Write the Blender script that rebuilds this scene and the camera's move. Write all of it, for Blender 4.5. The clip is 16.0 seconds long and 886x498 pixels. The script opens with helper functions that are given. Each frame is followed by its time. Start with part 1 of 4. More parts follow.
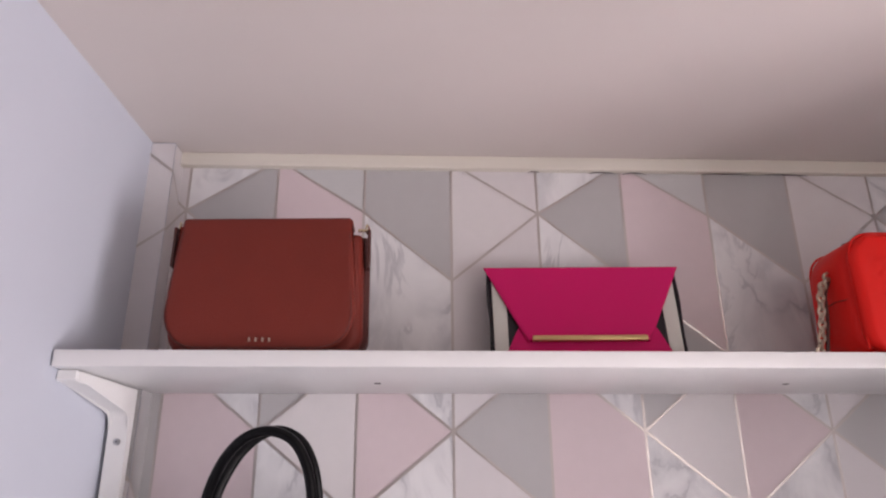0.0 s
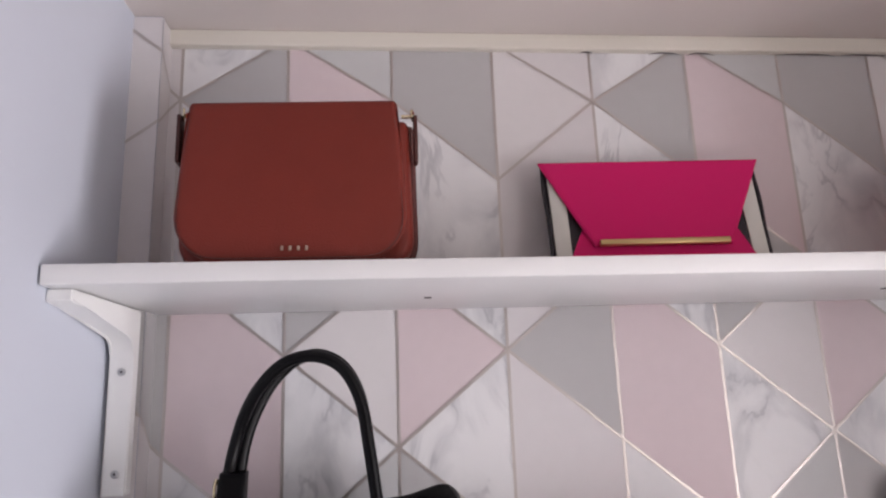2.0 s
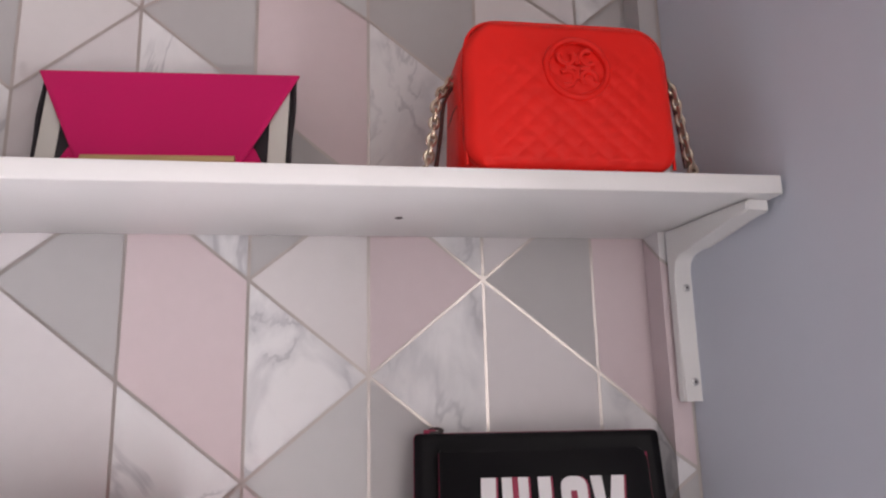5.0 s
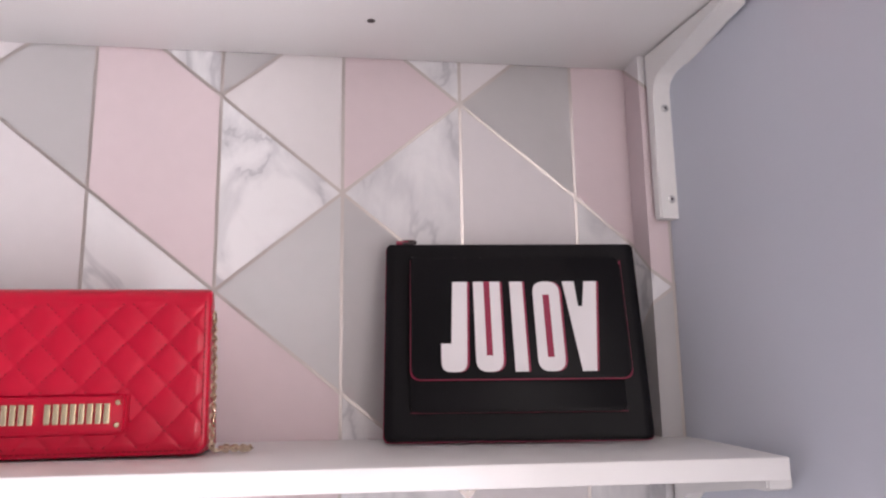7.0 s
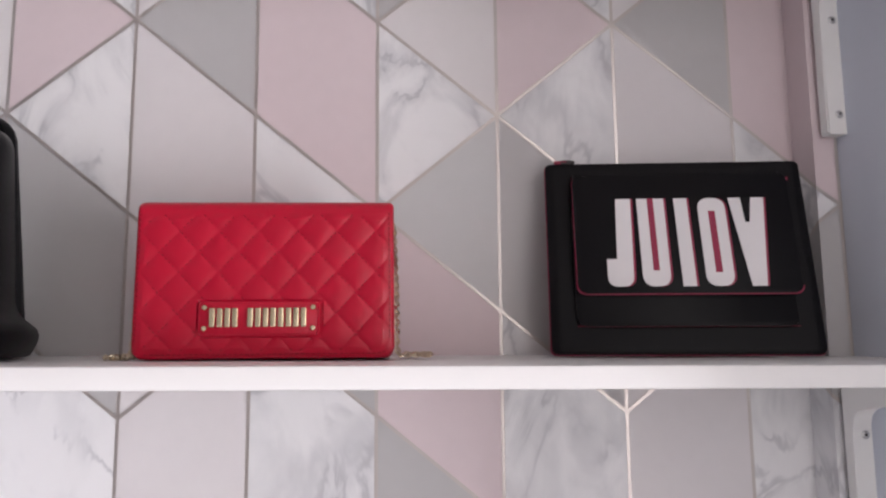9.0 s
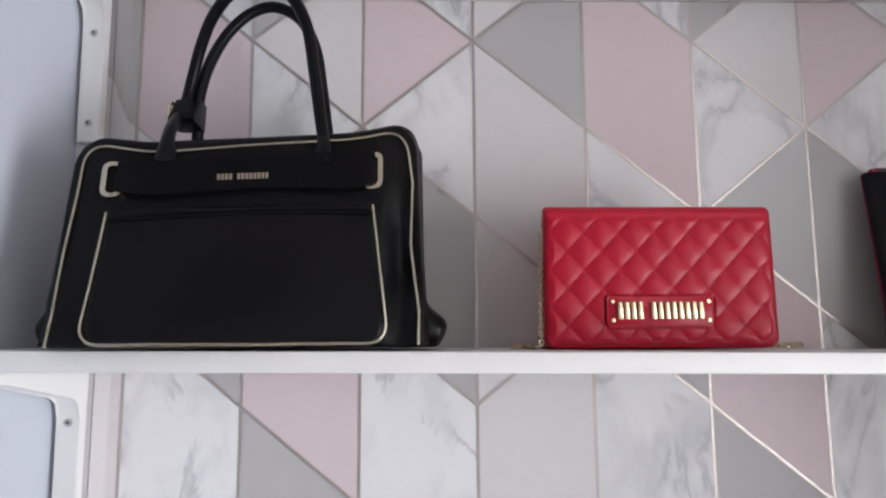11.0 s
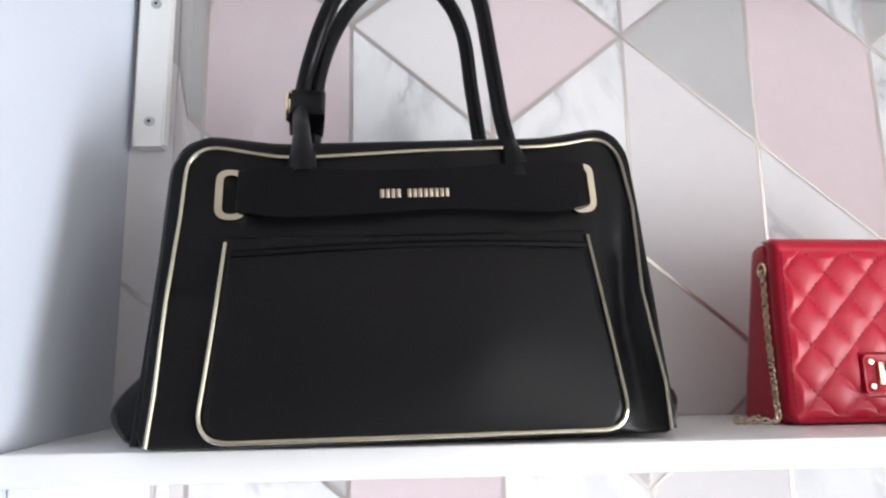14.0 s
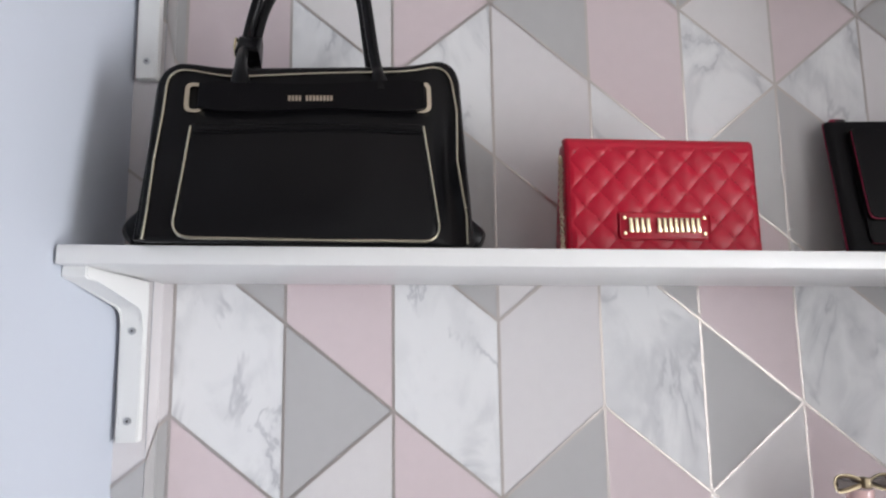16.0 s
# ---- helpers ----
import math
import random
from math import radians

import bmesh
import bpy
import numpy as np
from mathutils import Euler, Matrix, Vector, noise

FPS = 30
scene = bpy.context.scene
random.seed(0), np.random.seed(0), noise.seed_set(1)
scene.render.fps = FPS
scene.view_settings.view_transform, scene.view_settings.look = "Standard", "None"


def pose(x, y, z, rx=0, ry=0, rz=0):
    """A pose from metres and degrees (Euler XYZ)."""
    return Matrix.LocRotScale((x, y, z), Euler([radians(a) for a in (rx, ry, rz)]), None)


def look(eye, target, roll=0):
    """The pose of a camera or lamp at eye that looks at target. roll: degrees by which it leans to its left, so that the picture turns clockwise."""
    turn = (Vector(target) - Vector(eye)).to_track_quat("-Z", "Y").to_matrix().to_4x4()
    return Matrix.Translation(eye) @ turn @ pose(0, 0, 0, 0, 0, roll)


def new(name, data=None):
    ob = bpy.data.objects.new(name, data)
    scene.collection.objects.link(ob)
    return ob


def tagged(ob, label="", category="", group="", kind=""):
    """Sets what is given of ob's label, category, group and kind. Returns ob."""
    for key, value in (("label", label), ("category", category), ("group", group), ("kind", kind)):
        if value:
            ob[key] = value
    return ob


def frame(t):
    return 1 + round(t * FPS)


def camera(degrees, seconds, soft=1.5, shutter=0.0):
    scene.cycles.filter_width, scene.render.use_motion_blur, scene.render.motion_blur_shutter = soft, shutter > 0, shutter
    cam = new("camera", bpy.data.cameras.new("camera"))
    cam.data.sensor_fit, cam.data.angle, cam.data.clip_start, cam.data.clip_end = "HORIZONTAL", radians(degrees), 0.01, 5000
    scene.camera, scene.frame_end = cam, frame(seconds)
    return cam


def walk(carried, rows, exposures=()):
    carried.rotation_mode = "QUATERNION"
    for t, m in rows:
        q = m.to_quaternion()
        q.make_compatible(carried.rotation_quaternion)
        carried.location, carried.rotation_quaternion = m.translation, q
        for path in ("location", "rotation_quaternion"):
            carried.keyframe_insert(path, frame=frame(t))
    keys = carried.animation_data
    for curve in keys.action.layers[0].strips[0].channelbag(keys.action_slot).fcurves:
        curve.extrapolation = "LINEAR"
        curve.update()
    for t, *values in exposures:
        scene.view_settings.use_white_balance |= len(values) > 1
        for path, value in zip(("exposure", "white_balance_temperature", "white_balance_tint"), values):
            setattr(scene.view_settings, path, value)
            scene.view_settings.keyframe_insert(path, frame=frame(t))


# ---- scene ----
cam = camera(64.9, 16.0, 2.2)
PATH = [
    (0, (-0.188, -0.979, 1.57), (-0.106, 0.898, 2.256), -0.4),
    (0.5, (-0.255, -0.9, 1.598), (-0.209, 1.004, 2.208), -0.4),
    (1, (-0.293, -0.861, 1.618), (-0.187, 1.059, 2.168), -1.3),
    (1.5, (-0.312, -0.842, 1.598), (-0.162, 1.089, 2.097), -1.6),
    (2, (-0.284, -0.836, 1.592), (-0.103, 1.103, 2.047), -2.1),
    (2.5, (-0.161, -0.832, 1.596), (0.041, 1.106, 2.046), -2.5),
    (3, (-0.021, -0.827, 1.595), (0.112, 1.117, 2.045), -1.5),
    (3.5, (0.06, -0.805, 1.597), (0.183, 1.145, 2.027), -0.8),
    (4, (0.124, -0.79, 1.588), (0.357, 1.152, 2.003), -1.2),
    (4.2, (0.158, -0.795, 1.585), (0.437, 1.143, 1.994), -1.5),
    (6.3, (0.268, -0.769, 1.417), (0.539, 1.174, 1.804), -0.9),
    (6.5, (0.272, -0.766, 1.405), (0.531, 1.183, 1.771), -0.8),
    (7, (0.272, -0.754, 1.36), (0.541, 1.198, 1.704), -0.9),
    (7.5, (0.251, -0.749, 1.34), (0.526, 1.212, 1.625), -0.8),
    (8, (0.226, -0.749, 1.33), (0.433, 1.226, 1.57), -0.7),
    (8.5, (0.209, -0.746, 1.321), (0.367, 1.233, 1.558), -0.8),
    (9, (0.171, -0.748, 1.312), (0.258, 1.235, 1.56), -0.5),
    (9.5, (0.082, -0.749, 1.313), (0.128, 1.232, 1.584), -0.1),
    (10, (-0.033, -0.746, 1.312), (0.0, 1.234, 1.594), -0.0),
    (10.2, (-0.073, -0.753, 1.31), (-0.022, 1.225, 1.601), -0.3),
    (12.3, (-0.299, -0.854, 1.285), (-0.292, 1.136, 1.487), -0.4),
    (12.5, (-0.319, -0.808, 1.295), (-0.297, 1.182, 1.49), -0.4),
    (13, (-0.362, -0.695, 1.326), (-0.281, 1.288, 1.577), -0.7),
    (13.5, (-0.372, -0.629, 1.337), (-0.197, 1.335, 1.673), -1.0),
    (14, (-0.385, -0.621, 1.334), (-0.161, 1.334, 1.689), -1.0),
    (14.5, (-0.385, -0.653, 1.313), (-0.137, 1.293, 1.707), -1.2),
    (15, (-0.367, -0.711, 1.286), (-0.103, 1.233, 1.671), -1.3),
    (15.5, (-0.333, -0.783, 1.255), (-0.073, 1.166, 1.621), -1.4),
    (16, (-0.286, -0.876, 1.186), (-0.096, 1.091, 1.494), -0.8),
]
walk(cam, [(t, look(eye, target, roll)) for t, eye, target, roll in PATH],
     [(0, -0.4, 7080, 25), (1, -0.39, 6960, 20), (1.5, -0.38, 6900, 20), (2.5, -0.35, 6950, 20), (4, -0.36, 7000, 20), (6.5, 0.04, 7000, 22), (7, 0.08, 7000, 23),
      (8, -0.22, 7000, 22), (9, -0.29, 6860, 18), (10, -0.40, 6740, 15), (12.5, -0.46, 6540, 9),
      (13.5, 0.14, 6540, 9), (14, 0.28, 6570, 9), (14.5, 0.30, 6570, 9), (15, 0.19, 6590, 10), (15.5, -0.07, 6620, 10), (16, -0.36, 6620, 10)])

# ---- world, window light ----
world = bpy.data.worlds.new("sky")
scene.world = world
world.use_nodes = True
sky = world.node_tree.nodes.new("ShaderNodeTexSky")
sky.sky_type, sky.sun_disc = "NISHITA", False
sky.sun_elevation, sky.sun_rotation = radians(35), radians(60)
world.node_tree.links.new(sky.outputs[0], world.node_tree.nodes["Background"].inputs[0])
world.node_tree.nodes["Background"].inputs[1].default_value = 0.12

WIN_X, WIN_Z, BACK_Y = (0.55, 1.20), (0.95, 2.30), -1.75
SIDE_Y, SIDE_Z, EAST_X = (-1.70, -0.95), (0.10, 1.45), 1.5
lamp = bpy.data.lights.new("window_daylight", "AREA")
lamp.shape, lamp.size, lamp.size_y = "RECTANGLE", WIN_X[1] - WIN_X[0], WIN_Z[1] - WIN_Z[0]
lamp.energy, lamp.color = 8.5, (1.0, 0.985, 0.97)
daylight = new("window_daylight", lamp)
daylight.matrix_world = pose((WIN_X[0] + WIN_X[1]) / 2, BACK_Y - 0.06, (WIN_Z[0] + WIN_Z[1]) / 2, 90, 0, 0)
lamp = bpy.data.lights.new("side_window_daylight", "AREA")
lamp.shape, lamp.size, lamp.size_y = "RECTANGLE", SIDE_Y[1] - SIDE_Y[0], SIDE_Z[1] - SIDE_Z[0]
lamp.energy, lamp.color = 72, (0.89, 0.93, 0.985)
side_light = new("side_window_daylight", lamp)
side_light.matrix_world = pose(EAST_X + 0.06, (SIDE_Y[0] + SIDE_Y[1]) / 2, (SIDE_Z[0] + SIDE_Z[1]) / 2, 90, 0, 90)


# ---- materials ----
def shader(name, color, rough=0.5, metal=0.0, vary=0.06, scale=30.0, bump=0.0, bump_scale=400.0, voronoi=False, coat=0.0, spec=0.5, sheen=0.0):
    m = bpy.data.materials.new(name)
    m.use_nodes = True
    n, l = m.node_tree.nodes, m.node_tree.links
    b = n["Principled BSDF"]
    b.inputs["Roughness"].default_value, b.inputs["Metallic"].default_value = rough, metal
    b.inputs["Coat Weight"].default_value, b.inputs["Specular IOR Level"].default_value = coat, spec
    b.inputs["Sheen Weight"].default_value = sheen
    co = n.new("ShaderNodeTexCoord")
    grain = n.new("ShaderNodeTexNoise")
    grain.inputs["Scale"].default_value, grain.inputs["Detail"].default_value = scale, 5
    l.new(co.outputs["Object"], grain.inputs["Vector"])
    mix = n.new("ShaderNodeMix")
    mix.data_type = "RGBA"
    mix.inputs[6].default_value = [c * (1 - vary) for c in color] + [1]
    mix.inputs[7].default_value = [min(1, c * (1 + vary)) for c in color] + [1]
    l.new(grain.outputs[0], mix.inputs[0])
    l.new(mix.outputs[2], b.inputs["Base Color"])
    wear = n.new("ShaderNodeMapRange")
    wear.inputs[3].default_value, wear.inputs[4].default_value = rough * 0.85, min(1, rough * 1.15)
    l.new(grain.outputs[0], wear.inputs[0])
    l.new(wear.outputs[0], b.inputs["Roughness"])
    if bump:
        fine = n.new("ShaderNodeTexVoronoi" if voronoi else "ShaderNodeTexNoise")
        fine.inputs["Scale"].default_value = bump_scale
        l.new(co.outputs["Object"], fine.inputs["Vector"])
        rise = n.new("ShaderNodeBump")
        rise.inputs["Strength"].default_value, rise.inputs["Distance"].default_value = bump, 0.001
        l.new(fine.outputs[0], rise.inputs["Height"])
        l.new(rise.outputs[0], b.inputs["Normal"])
    return m


def marble_paper():
    """White marble print: soft grey clouds and broken, branching veins, cut anew for every shape."""
    m = shader("marble_paper", (0.76, 0.75, 0.76), 0.55, bump=0.05, bump_scale=1500, spec=0.3)
    n, l = m.node_tree.nodes, m.node_tree.links

    def math_node(kind, a, b=None):
        f = n.new("ShaderNodeMath")
        f.operation = kind
        for slot, v in ((0, a), (1, b)):
            if v is None:
                continue
            if isinstance(v, (int, float)):
                f.inputs[slot].default_value = v
            else:
                l.new(v, f.inputs[slot])
        return f.outputs[0]

    def field(vector, scale, detail, rough, warp):
        f = n.new("ShaderNodeTexNoise")
        for key, v in (("Scale", scale), ("Detail", detail), ("Roughness", rough), ("Distortion", warp)):
            f.inputs[key].default_value = v
        l.new(vector, f.inputs["Vector"])
        return f.outputs[0]

    def ramp(value, lo, hi, a, b):
        f = n.new("ShaderNodeMapRange")
        f.interpolation_type = "SMOOTHSTEP"
        for k, v in zip((1, 2, 3, 4), (lo, hi, a, b)):
            f.inputs[k].default_value = v
        l.new(value, f.inputs[0])
        return f.outputs[0]

    co, info = n.new("ShaderNodeTexCoord"), n.new("ShaderNodeObjectInfo")
    shift = n.new("ShaderNodeVectorMath")
    shift.operation = "ADD"
    l.new(co.outputs["Object"], shift.inputs[0])
    l.new(math_node("MULTIPLY", info.outputs["Random"], 37.0), shift.inputs[1])
    tilt = n.new("ShaderNodeMapping")
    tilt.inputs["Rotation"].default_value = (0, radians(28), 0)
    tilt.inputs["Scale"].default_value = (1.35, 1.0, 0.85)
    l.new(shift.outputs[0], tilt.inputs["Vector"])
    at = tilt.outputs[0]
    clouds = ramp(field(at, 11.0, 4.0, 0.55, 0.5), 0.50, 0.72, 0.0, 0.50)
    crease = math_node("ABSOLUTE", math_node("SUBTRACT", field(at, 8.5, 4.0, 0.55, 0.9), 0.5))
    broken = ramp(field(at, 13.0, 2.0, 0.5, 0.0), 0.40, 0.58, 0.0, 1.0)
    veins = math_node("MULTIPLY", ramp(crease, 0.0, 0.040, 0.48, 0.0), broken)
    smoke = math_node("MULTIPLY", ramp(crease, 0.0, 0.16, 0.55, 0.0), ramp(field(at, 7.0, 2.0, 0.5, 0.0), 0.40, 0.62, 0.0, 1.0))
    tint = (0.80, 0.795, 0.80, 1)
    for amount, dark in ((clouds, (0.60, 0.60, 0.615, 1)), (smoke, (0.50, 0.50, 0.52, 1)), (veins, (0.36, 0.36, 0.385, 1))):
        mix = n.new("ShaderNodeMix")
        mix.data_type = "RGBA"
        l.new(amount, mix.inputs[0])
        if isinstance(tint, tuple):
            mix.inputs[6].default_value = tint
        else:
            l.new(tint, mix.inputs[6])
        mix.inputs[7].default_value = dark
        tint = mix.outputs[2]
    l.new(tint, n["Principled BSDF"].inputs["Base Color"])
    return m


paper = dict(spec=0.3, bump=0.06, bump_scale=1500, vary=0.03, scale=60)
PINK = shader("pink_paper", (0.68, 0.575, 0.59), 0.6, **paper)
GREY = shader("grey_paper", (0.485, 0.475, 0.475), 0.6, **paper)
CREAM = shader("cream_paper", (0.71, 0.68, 0.68), 0.6, **paper)
PALE = shader("pale_pink_paper", (0.70, 0.668, 0.674), 0.6, **paper)
PALE_GREY = shader("pale_grey_paper", (0.57, 0.57, 0.57), 0.6, **paper)
MARBLE = marble_paper()
FOIL = shader("rose_gold_foil", (0.545, 0.50, 0.475), 0.33, 0.78, vary=0.05, scale=90)
LILAC = shader("lilac_wall_paint", (0.575, 0.608, 0.68), 0.75, vary=0.03, scale=6, bump=0.12, bump_scale=160, spec=0.3)
CEILING = shader("cream_ceiling_paint", (0.68, 0.62, 0.59), 0.8, vary=0.04, scale=5, bump=0.1, bump_scale=140, spec=0.3)
TRIM = shader("cream_white_trim_paint", (0.74, 0.70, 0.62), 0.45, vary=0.03, scale=8)
WHITE = shader("white_gloss_paint", (0.80, 0.79, 0.77), 0.35, vary=0.02, scale=8, bump=0.03, bump_scale=90)
SHELF = shader("white_shelf_lacquer", (0.80, 0.797, 0.79), 0.32, vary=0.02, scale=9, bump=0.02, bump_scale=200)
EDGE = shader("white_edge_band", (0.82, 0.815, 0.805), 0.38, vary=0.02, scale=14)
BRACKET = shader("white_bracket_paint", (0.82, 0.815, 0.80), 0.4, vary=0.02, scale=20)
# paint of the unseen room shell, set for the bounce it gives
ROOM = shader("pale_room_paint", (0.59, 0.575, 0.57), 0.8, vary=0.03, scale=4)
# floor out of view, kept pale so it bounces light upwards
BOUNCE_FLOOR = shader("pale_bounce_floor", (0.66, 0.64, 0.63), 0.95, vary=0.15, scale=50, bump=0.6, bump_scale=500)
STEEL = shader("steel", (0.55, 0.55, 0.55), 0.3, 1.0)
STITCH = shader("dark_grey_thread", (0.007, 0.0068, 0.008), 0.7, spec=0.15)
RED_THREAD = shader("dark_red_thread", (0.20, 0.003, 0.012), 0.6, spec=0.2)
RED_CHAIN = shader("pale_gold_chain", (0.66, 0.56, 0.42), 0.28, 1.0, vary=0.08)
SLOT = shader("polished_pale_gold", (0.62, 0.575, 0.47), 0.17, 1.0, vary=0.03)
DARK = shader("dark_hole", (0.06, 0.05, 0.05), 0.8)
GOLD = shader("pale_gold_metal", (0.80, 0.68, 0.46), 0.22, 1.0, vary=0.05)
CHAIN = shader("antique_gold_chain", (0.52, 0.44, 0.35), 0.33, 1.0, vary=0.1)
PIPING = shader("gold_piping", (0.45, 0.42, 0.33), 0.17, 1.0, vary=0.06)
BAR_GOLD = shader("brushed_gold_bar", (0.58, 0.43, 0.21), 0.36, 1.0, vary=0.06, scale=60)
RUST = shader("rust_brown_leather", (0.165, 0.021, 0.013), 0.5, spec=0.3, vary=0.10, scale=25, bump=0.35, bump_scale=750, voronoi=True)
RUST_DARK = shader("dark_rust_leather", (0.075, 0.018, 0.014), 0.5, vary=0.10, bump=0.3, bump_scale=750, voronoi=True)
MAGENTA = shader("magenta_fabric", (0.62, 0.007, 0.122), 0.7, vary=0.05, scale=40, bump=0.3, bump_scale=1400, sheen=0.05, spec=0.3)
STRIPE_WHITE = shader("off_white_fabric", (0.62, 0.61, 0.56), 0.75, vary=0.05, bump=0.25, bump_scale=1400)
STRIPE_BLACK = shader("black_fabric", (0.018, 0.014, 0.018), 0.7, vary=0.1, bump=0.25, bump_scale=1400)
CORAL = shader("coral_red_leather", (0.78, 0.016, 0.010), 0.45, spec=0.22, vary=0.06, scale=25, bump=0.2, bump_scale=800, voronoi=True)
RED = shader("red_quilted_leather", (0.45, 0.004, 0.026), 0.31, spec=0.34, vary=0.06, scale=25, bump=0.12, bump_scale=900, voronoi=True)
BLACK = shader("black_leather", (0.004, 0.0038, 0.0045), 0.33, spec=0.17, vary=0.15, scale=25, bump=0.05, bump_scale=800, voronoi=True)
BLACK_MATT = shader("black_smooth_leather", (0.0035, 0.0032, 0.004), 0.40, spec=0.10, vary=0.12, scale=25, bump=0.1, bump_scale=900, voronoi=True)
CLUTCH_BLACK = shader("black_clutch_leather", (0.0048, 0.0045, 0.0057), 0.42, spec=0.13, vary=0.12, scale=25, bump=0.06, bump_scale=900, voronoi=True)
HOT_PINK = shader("hot_pink_edging", (0.30, 0.013, 0.055), 0.5)
DARK_PINK = shader("dark_pink_edging", (0.10, 0.007, 0.02), 0.6)
# dark grey for the curled paper edge and the shade in its gap
EDGE_SHADE = shader("paper_edge_and_gap_shade", (0.16, 0.145, 0.145), 0.8)
BOW_GOLD = shader("dull_bow_gold", (0.30, 0.24, 0.16), 0.35, 1.0)
BROWN = shader("dark_brown_fill", (0.05, 0.025, 0.018), 0.45)
PRINT = shader("white_print", (0.78, 0.76, 0.77), 0.55, vary=0.03)
PINK_GLASS = shader("pink_glass_bottle", (0.75, 0.50, 0.48), 0.12, vary=0.02, coat=0.5)


# ---- mesh helpers ----
def mesh_of(name, bm, mats, smooth=True):
    me = bpy.data.meshes.new(name)
    bmesh.ops.recalc_face_normals(bm, faces=bm.faces)
    bm.to_mesh(me)
    bm.free()
    for m in mats if isinstance(mats, (list, tuple)) else [mats]:
        me.materials.append(m)
    if smooth:
        me.shade_smooth()
        me.set_sharp_from_angle(angle=radians(40))
    return me


def part(name, bm, material, parent, label="", smooth=True):
    ob = new(name, mesh_of(name, bm, material, smooth))
    ob.parent = parent
    if label:
        ob["label"] = label
    return ob


def thing(name, m, label, category, group=""):
    ob = new(name)
    ob.empty_display_size = 0.02
    ob.matrix_basis = m
    return tagged(ob, label, category, group)


def structure(name, bm, material, label="", smooth=False):
    return tagged(new(name, mesh_of(name, bm, material, smooth)), label, "", "", "structure")


def box(bm, x0, x1, y0, y1, z0, z1, bevel=0.0, segments=2):
    vs = [bm.verts.new((x, y, z)) for x in (x0, x1) for y in (y0, y1) for z in (z0, z1)]
    fs = [bm.faces.new([vs[i] for i in q]) for q in ((0, 1, 3, 2), (4, 6, 7, 5), (0, 4, 5, 1), (2, 3, 7, 6), (0, 2, 6, 4), (1, 5, 7, 3))]
    if bevel:
        bmesh.ops.bevel(bm, geom=list({e for f in fs for e in f.edges}), offset=bevel, segments=segments, affect="EDGES", profile=0.5)
    return bm


def rounded(points, radii, n=6):
    """An outline with its corners rounded."""
    out = []
    for i, p in enumerate(points):
        r = radii[i] if isinstance(radii, (list, tuple)) else radii
        p, a, b = Vector(p), Vector(points[i - 1]), Vector(points[(i + 1) % len(points)])
        if r <= 0:
            out.append(tuple(p))
            continue
        s, e = p + (a - p).normalized() * r, p + (b - p).normalized() * r
        for k in range(n + 1):
            t = k / n
            out.append(tuple((1 - t) ** 2 * s + 2 * t * (1 - t) * p + t * t * e))
    return out


def slab(bm, outline, y0, y1, bevel=0.0, lean=None, segments=2):
    """An outline in x and z, thick from y0 (front) to y1; lean adds to y by height."""
    lean = lean or (lambda x, z: 0)
    a = [bm.verts.new((x, y0 + lean(x, z), z)) for x, z in outline]
    b = [bm.verts.new((x, y1 + lean(x, z), z)) for x, z in outline]
    front, back = bm.faces.new(a), bm.faces.new(b[::-1])
    k = len(outline)
    for i in range(k):
        bm.faces.new((a[i], b[i], b[(i + 1) % k], a[(i + 1) % k]))
    if bevel:
        bmesh.ops.bevel(bm, geom=list(front.edges), offset=bevel, segments=segments, affect="EDGES", profile=0.5)
    return bm


def smooth_path(points, steps=8):
    """A Catmull-Rom line through the points."""
    p = [Vector(q) for q in points]
    p = [2 * p[0] - p[1]] + p + [2 * p[-1] - p[-2]]
    out = []
    for i in range(1, len(p) - 2):
        for k in range(steps):
            t = k / steps
            out.append(0.5 * (2 * p[i] + (p[i + 1] - p[i - 1]) * t + (2 * p[i - 1] - 5 * p[i] + 4 * p[i + 1] - p[i + 2]) * t * t + (3 * p[i] - p[i - 1] - 3 * p[i + 1] + p[i + 2]) * t**3))
    return out + [p[-2]]


def tube(bm, path, r, sides=8, closed=False, flat=1.0):
    """A round bar along a path; r may be a function of the way along it (0 to 1)."""
    path = [Vector(q) for q in path]
    k = len(path)
    rings, side = [], None
    for i, p in enumerate(path):
        ahead = (path[(i + 1) % k] if closed or i < k - 1 else p) - (path[i - 1] if closed or i > 0 else p)
        ahead.normalize()
        if side is None:
            side = ahead.orthogonal().normalized()
        side = (side - ahead * side.dot(ahead)).normalized()
        up = ahead.cross(side)
        rr = r(i / max(1, k - 1)) if callable(r) else r
        rings.append([bm.verts.new(p + rr * (math.cos(a) * side + flat * math.sin(a) * up)) for a in [2 * math.pi * j / sides for j in range(sides)]])
    for i in range(k if closed else k - 1):
        a, b = rings[i], rings[(i + 1) % k]
        for j in range(sides):
            bm.faces.new((a[j], a[(j + 1) % sides], b[(j + 1) % sides], b[j]))
    if not closed:
        bm.faces.new(rings[0][::-1]), bm.faces.new(rings[-1])
    return bm


def disc(bm, x, y, z, r, thick, sides=16, dome=0.3):
    """A domed round head that faces -y."""
    rings = [(r, 0.0), (r, -thick * (1 - dome)), (r * 0.75, -thick * 0.92), (r * 0.3, -thick)]
    vs = [[bm.verts.new((x + q * math.cos(a), y + d, z + q * math.sin(a))) for a in [2 * math.pi * j / sides for j in range(sides)]] for q, d in rings]
    for a, b in zip(vs, vs[1:]):
        for j in range(sides):
            bm.faces.new((a[j], a[(j + 1) % sides], b[(j + 1) % sides], b[j]))
    bm.faces.new(vs[0]), bm.faces.new(vs[-1][::-1])
    return bm


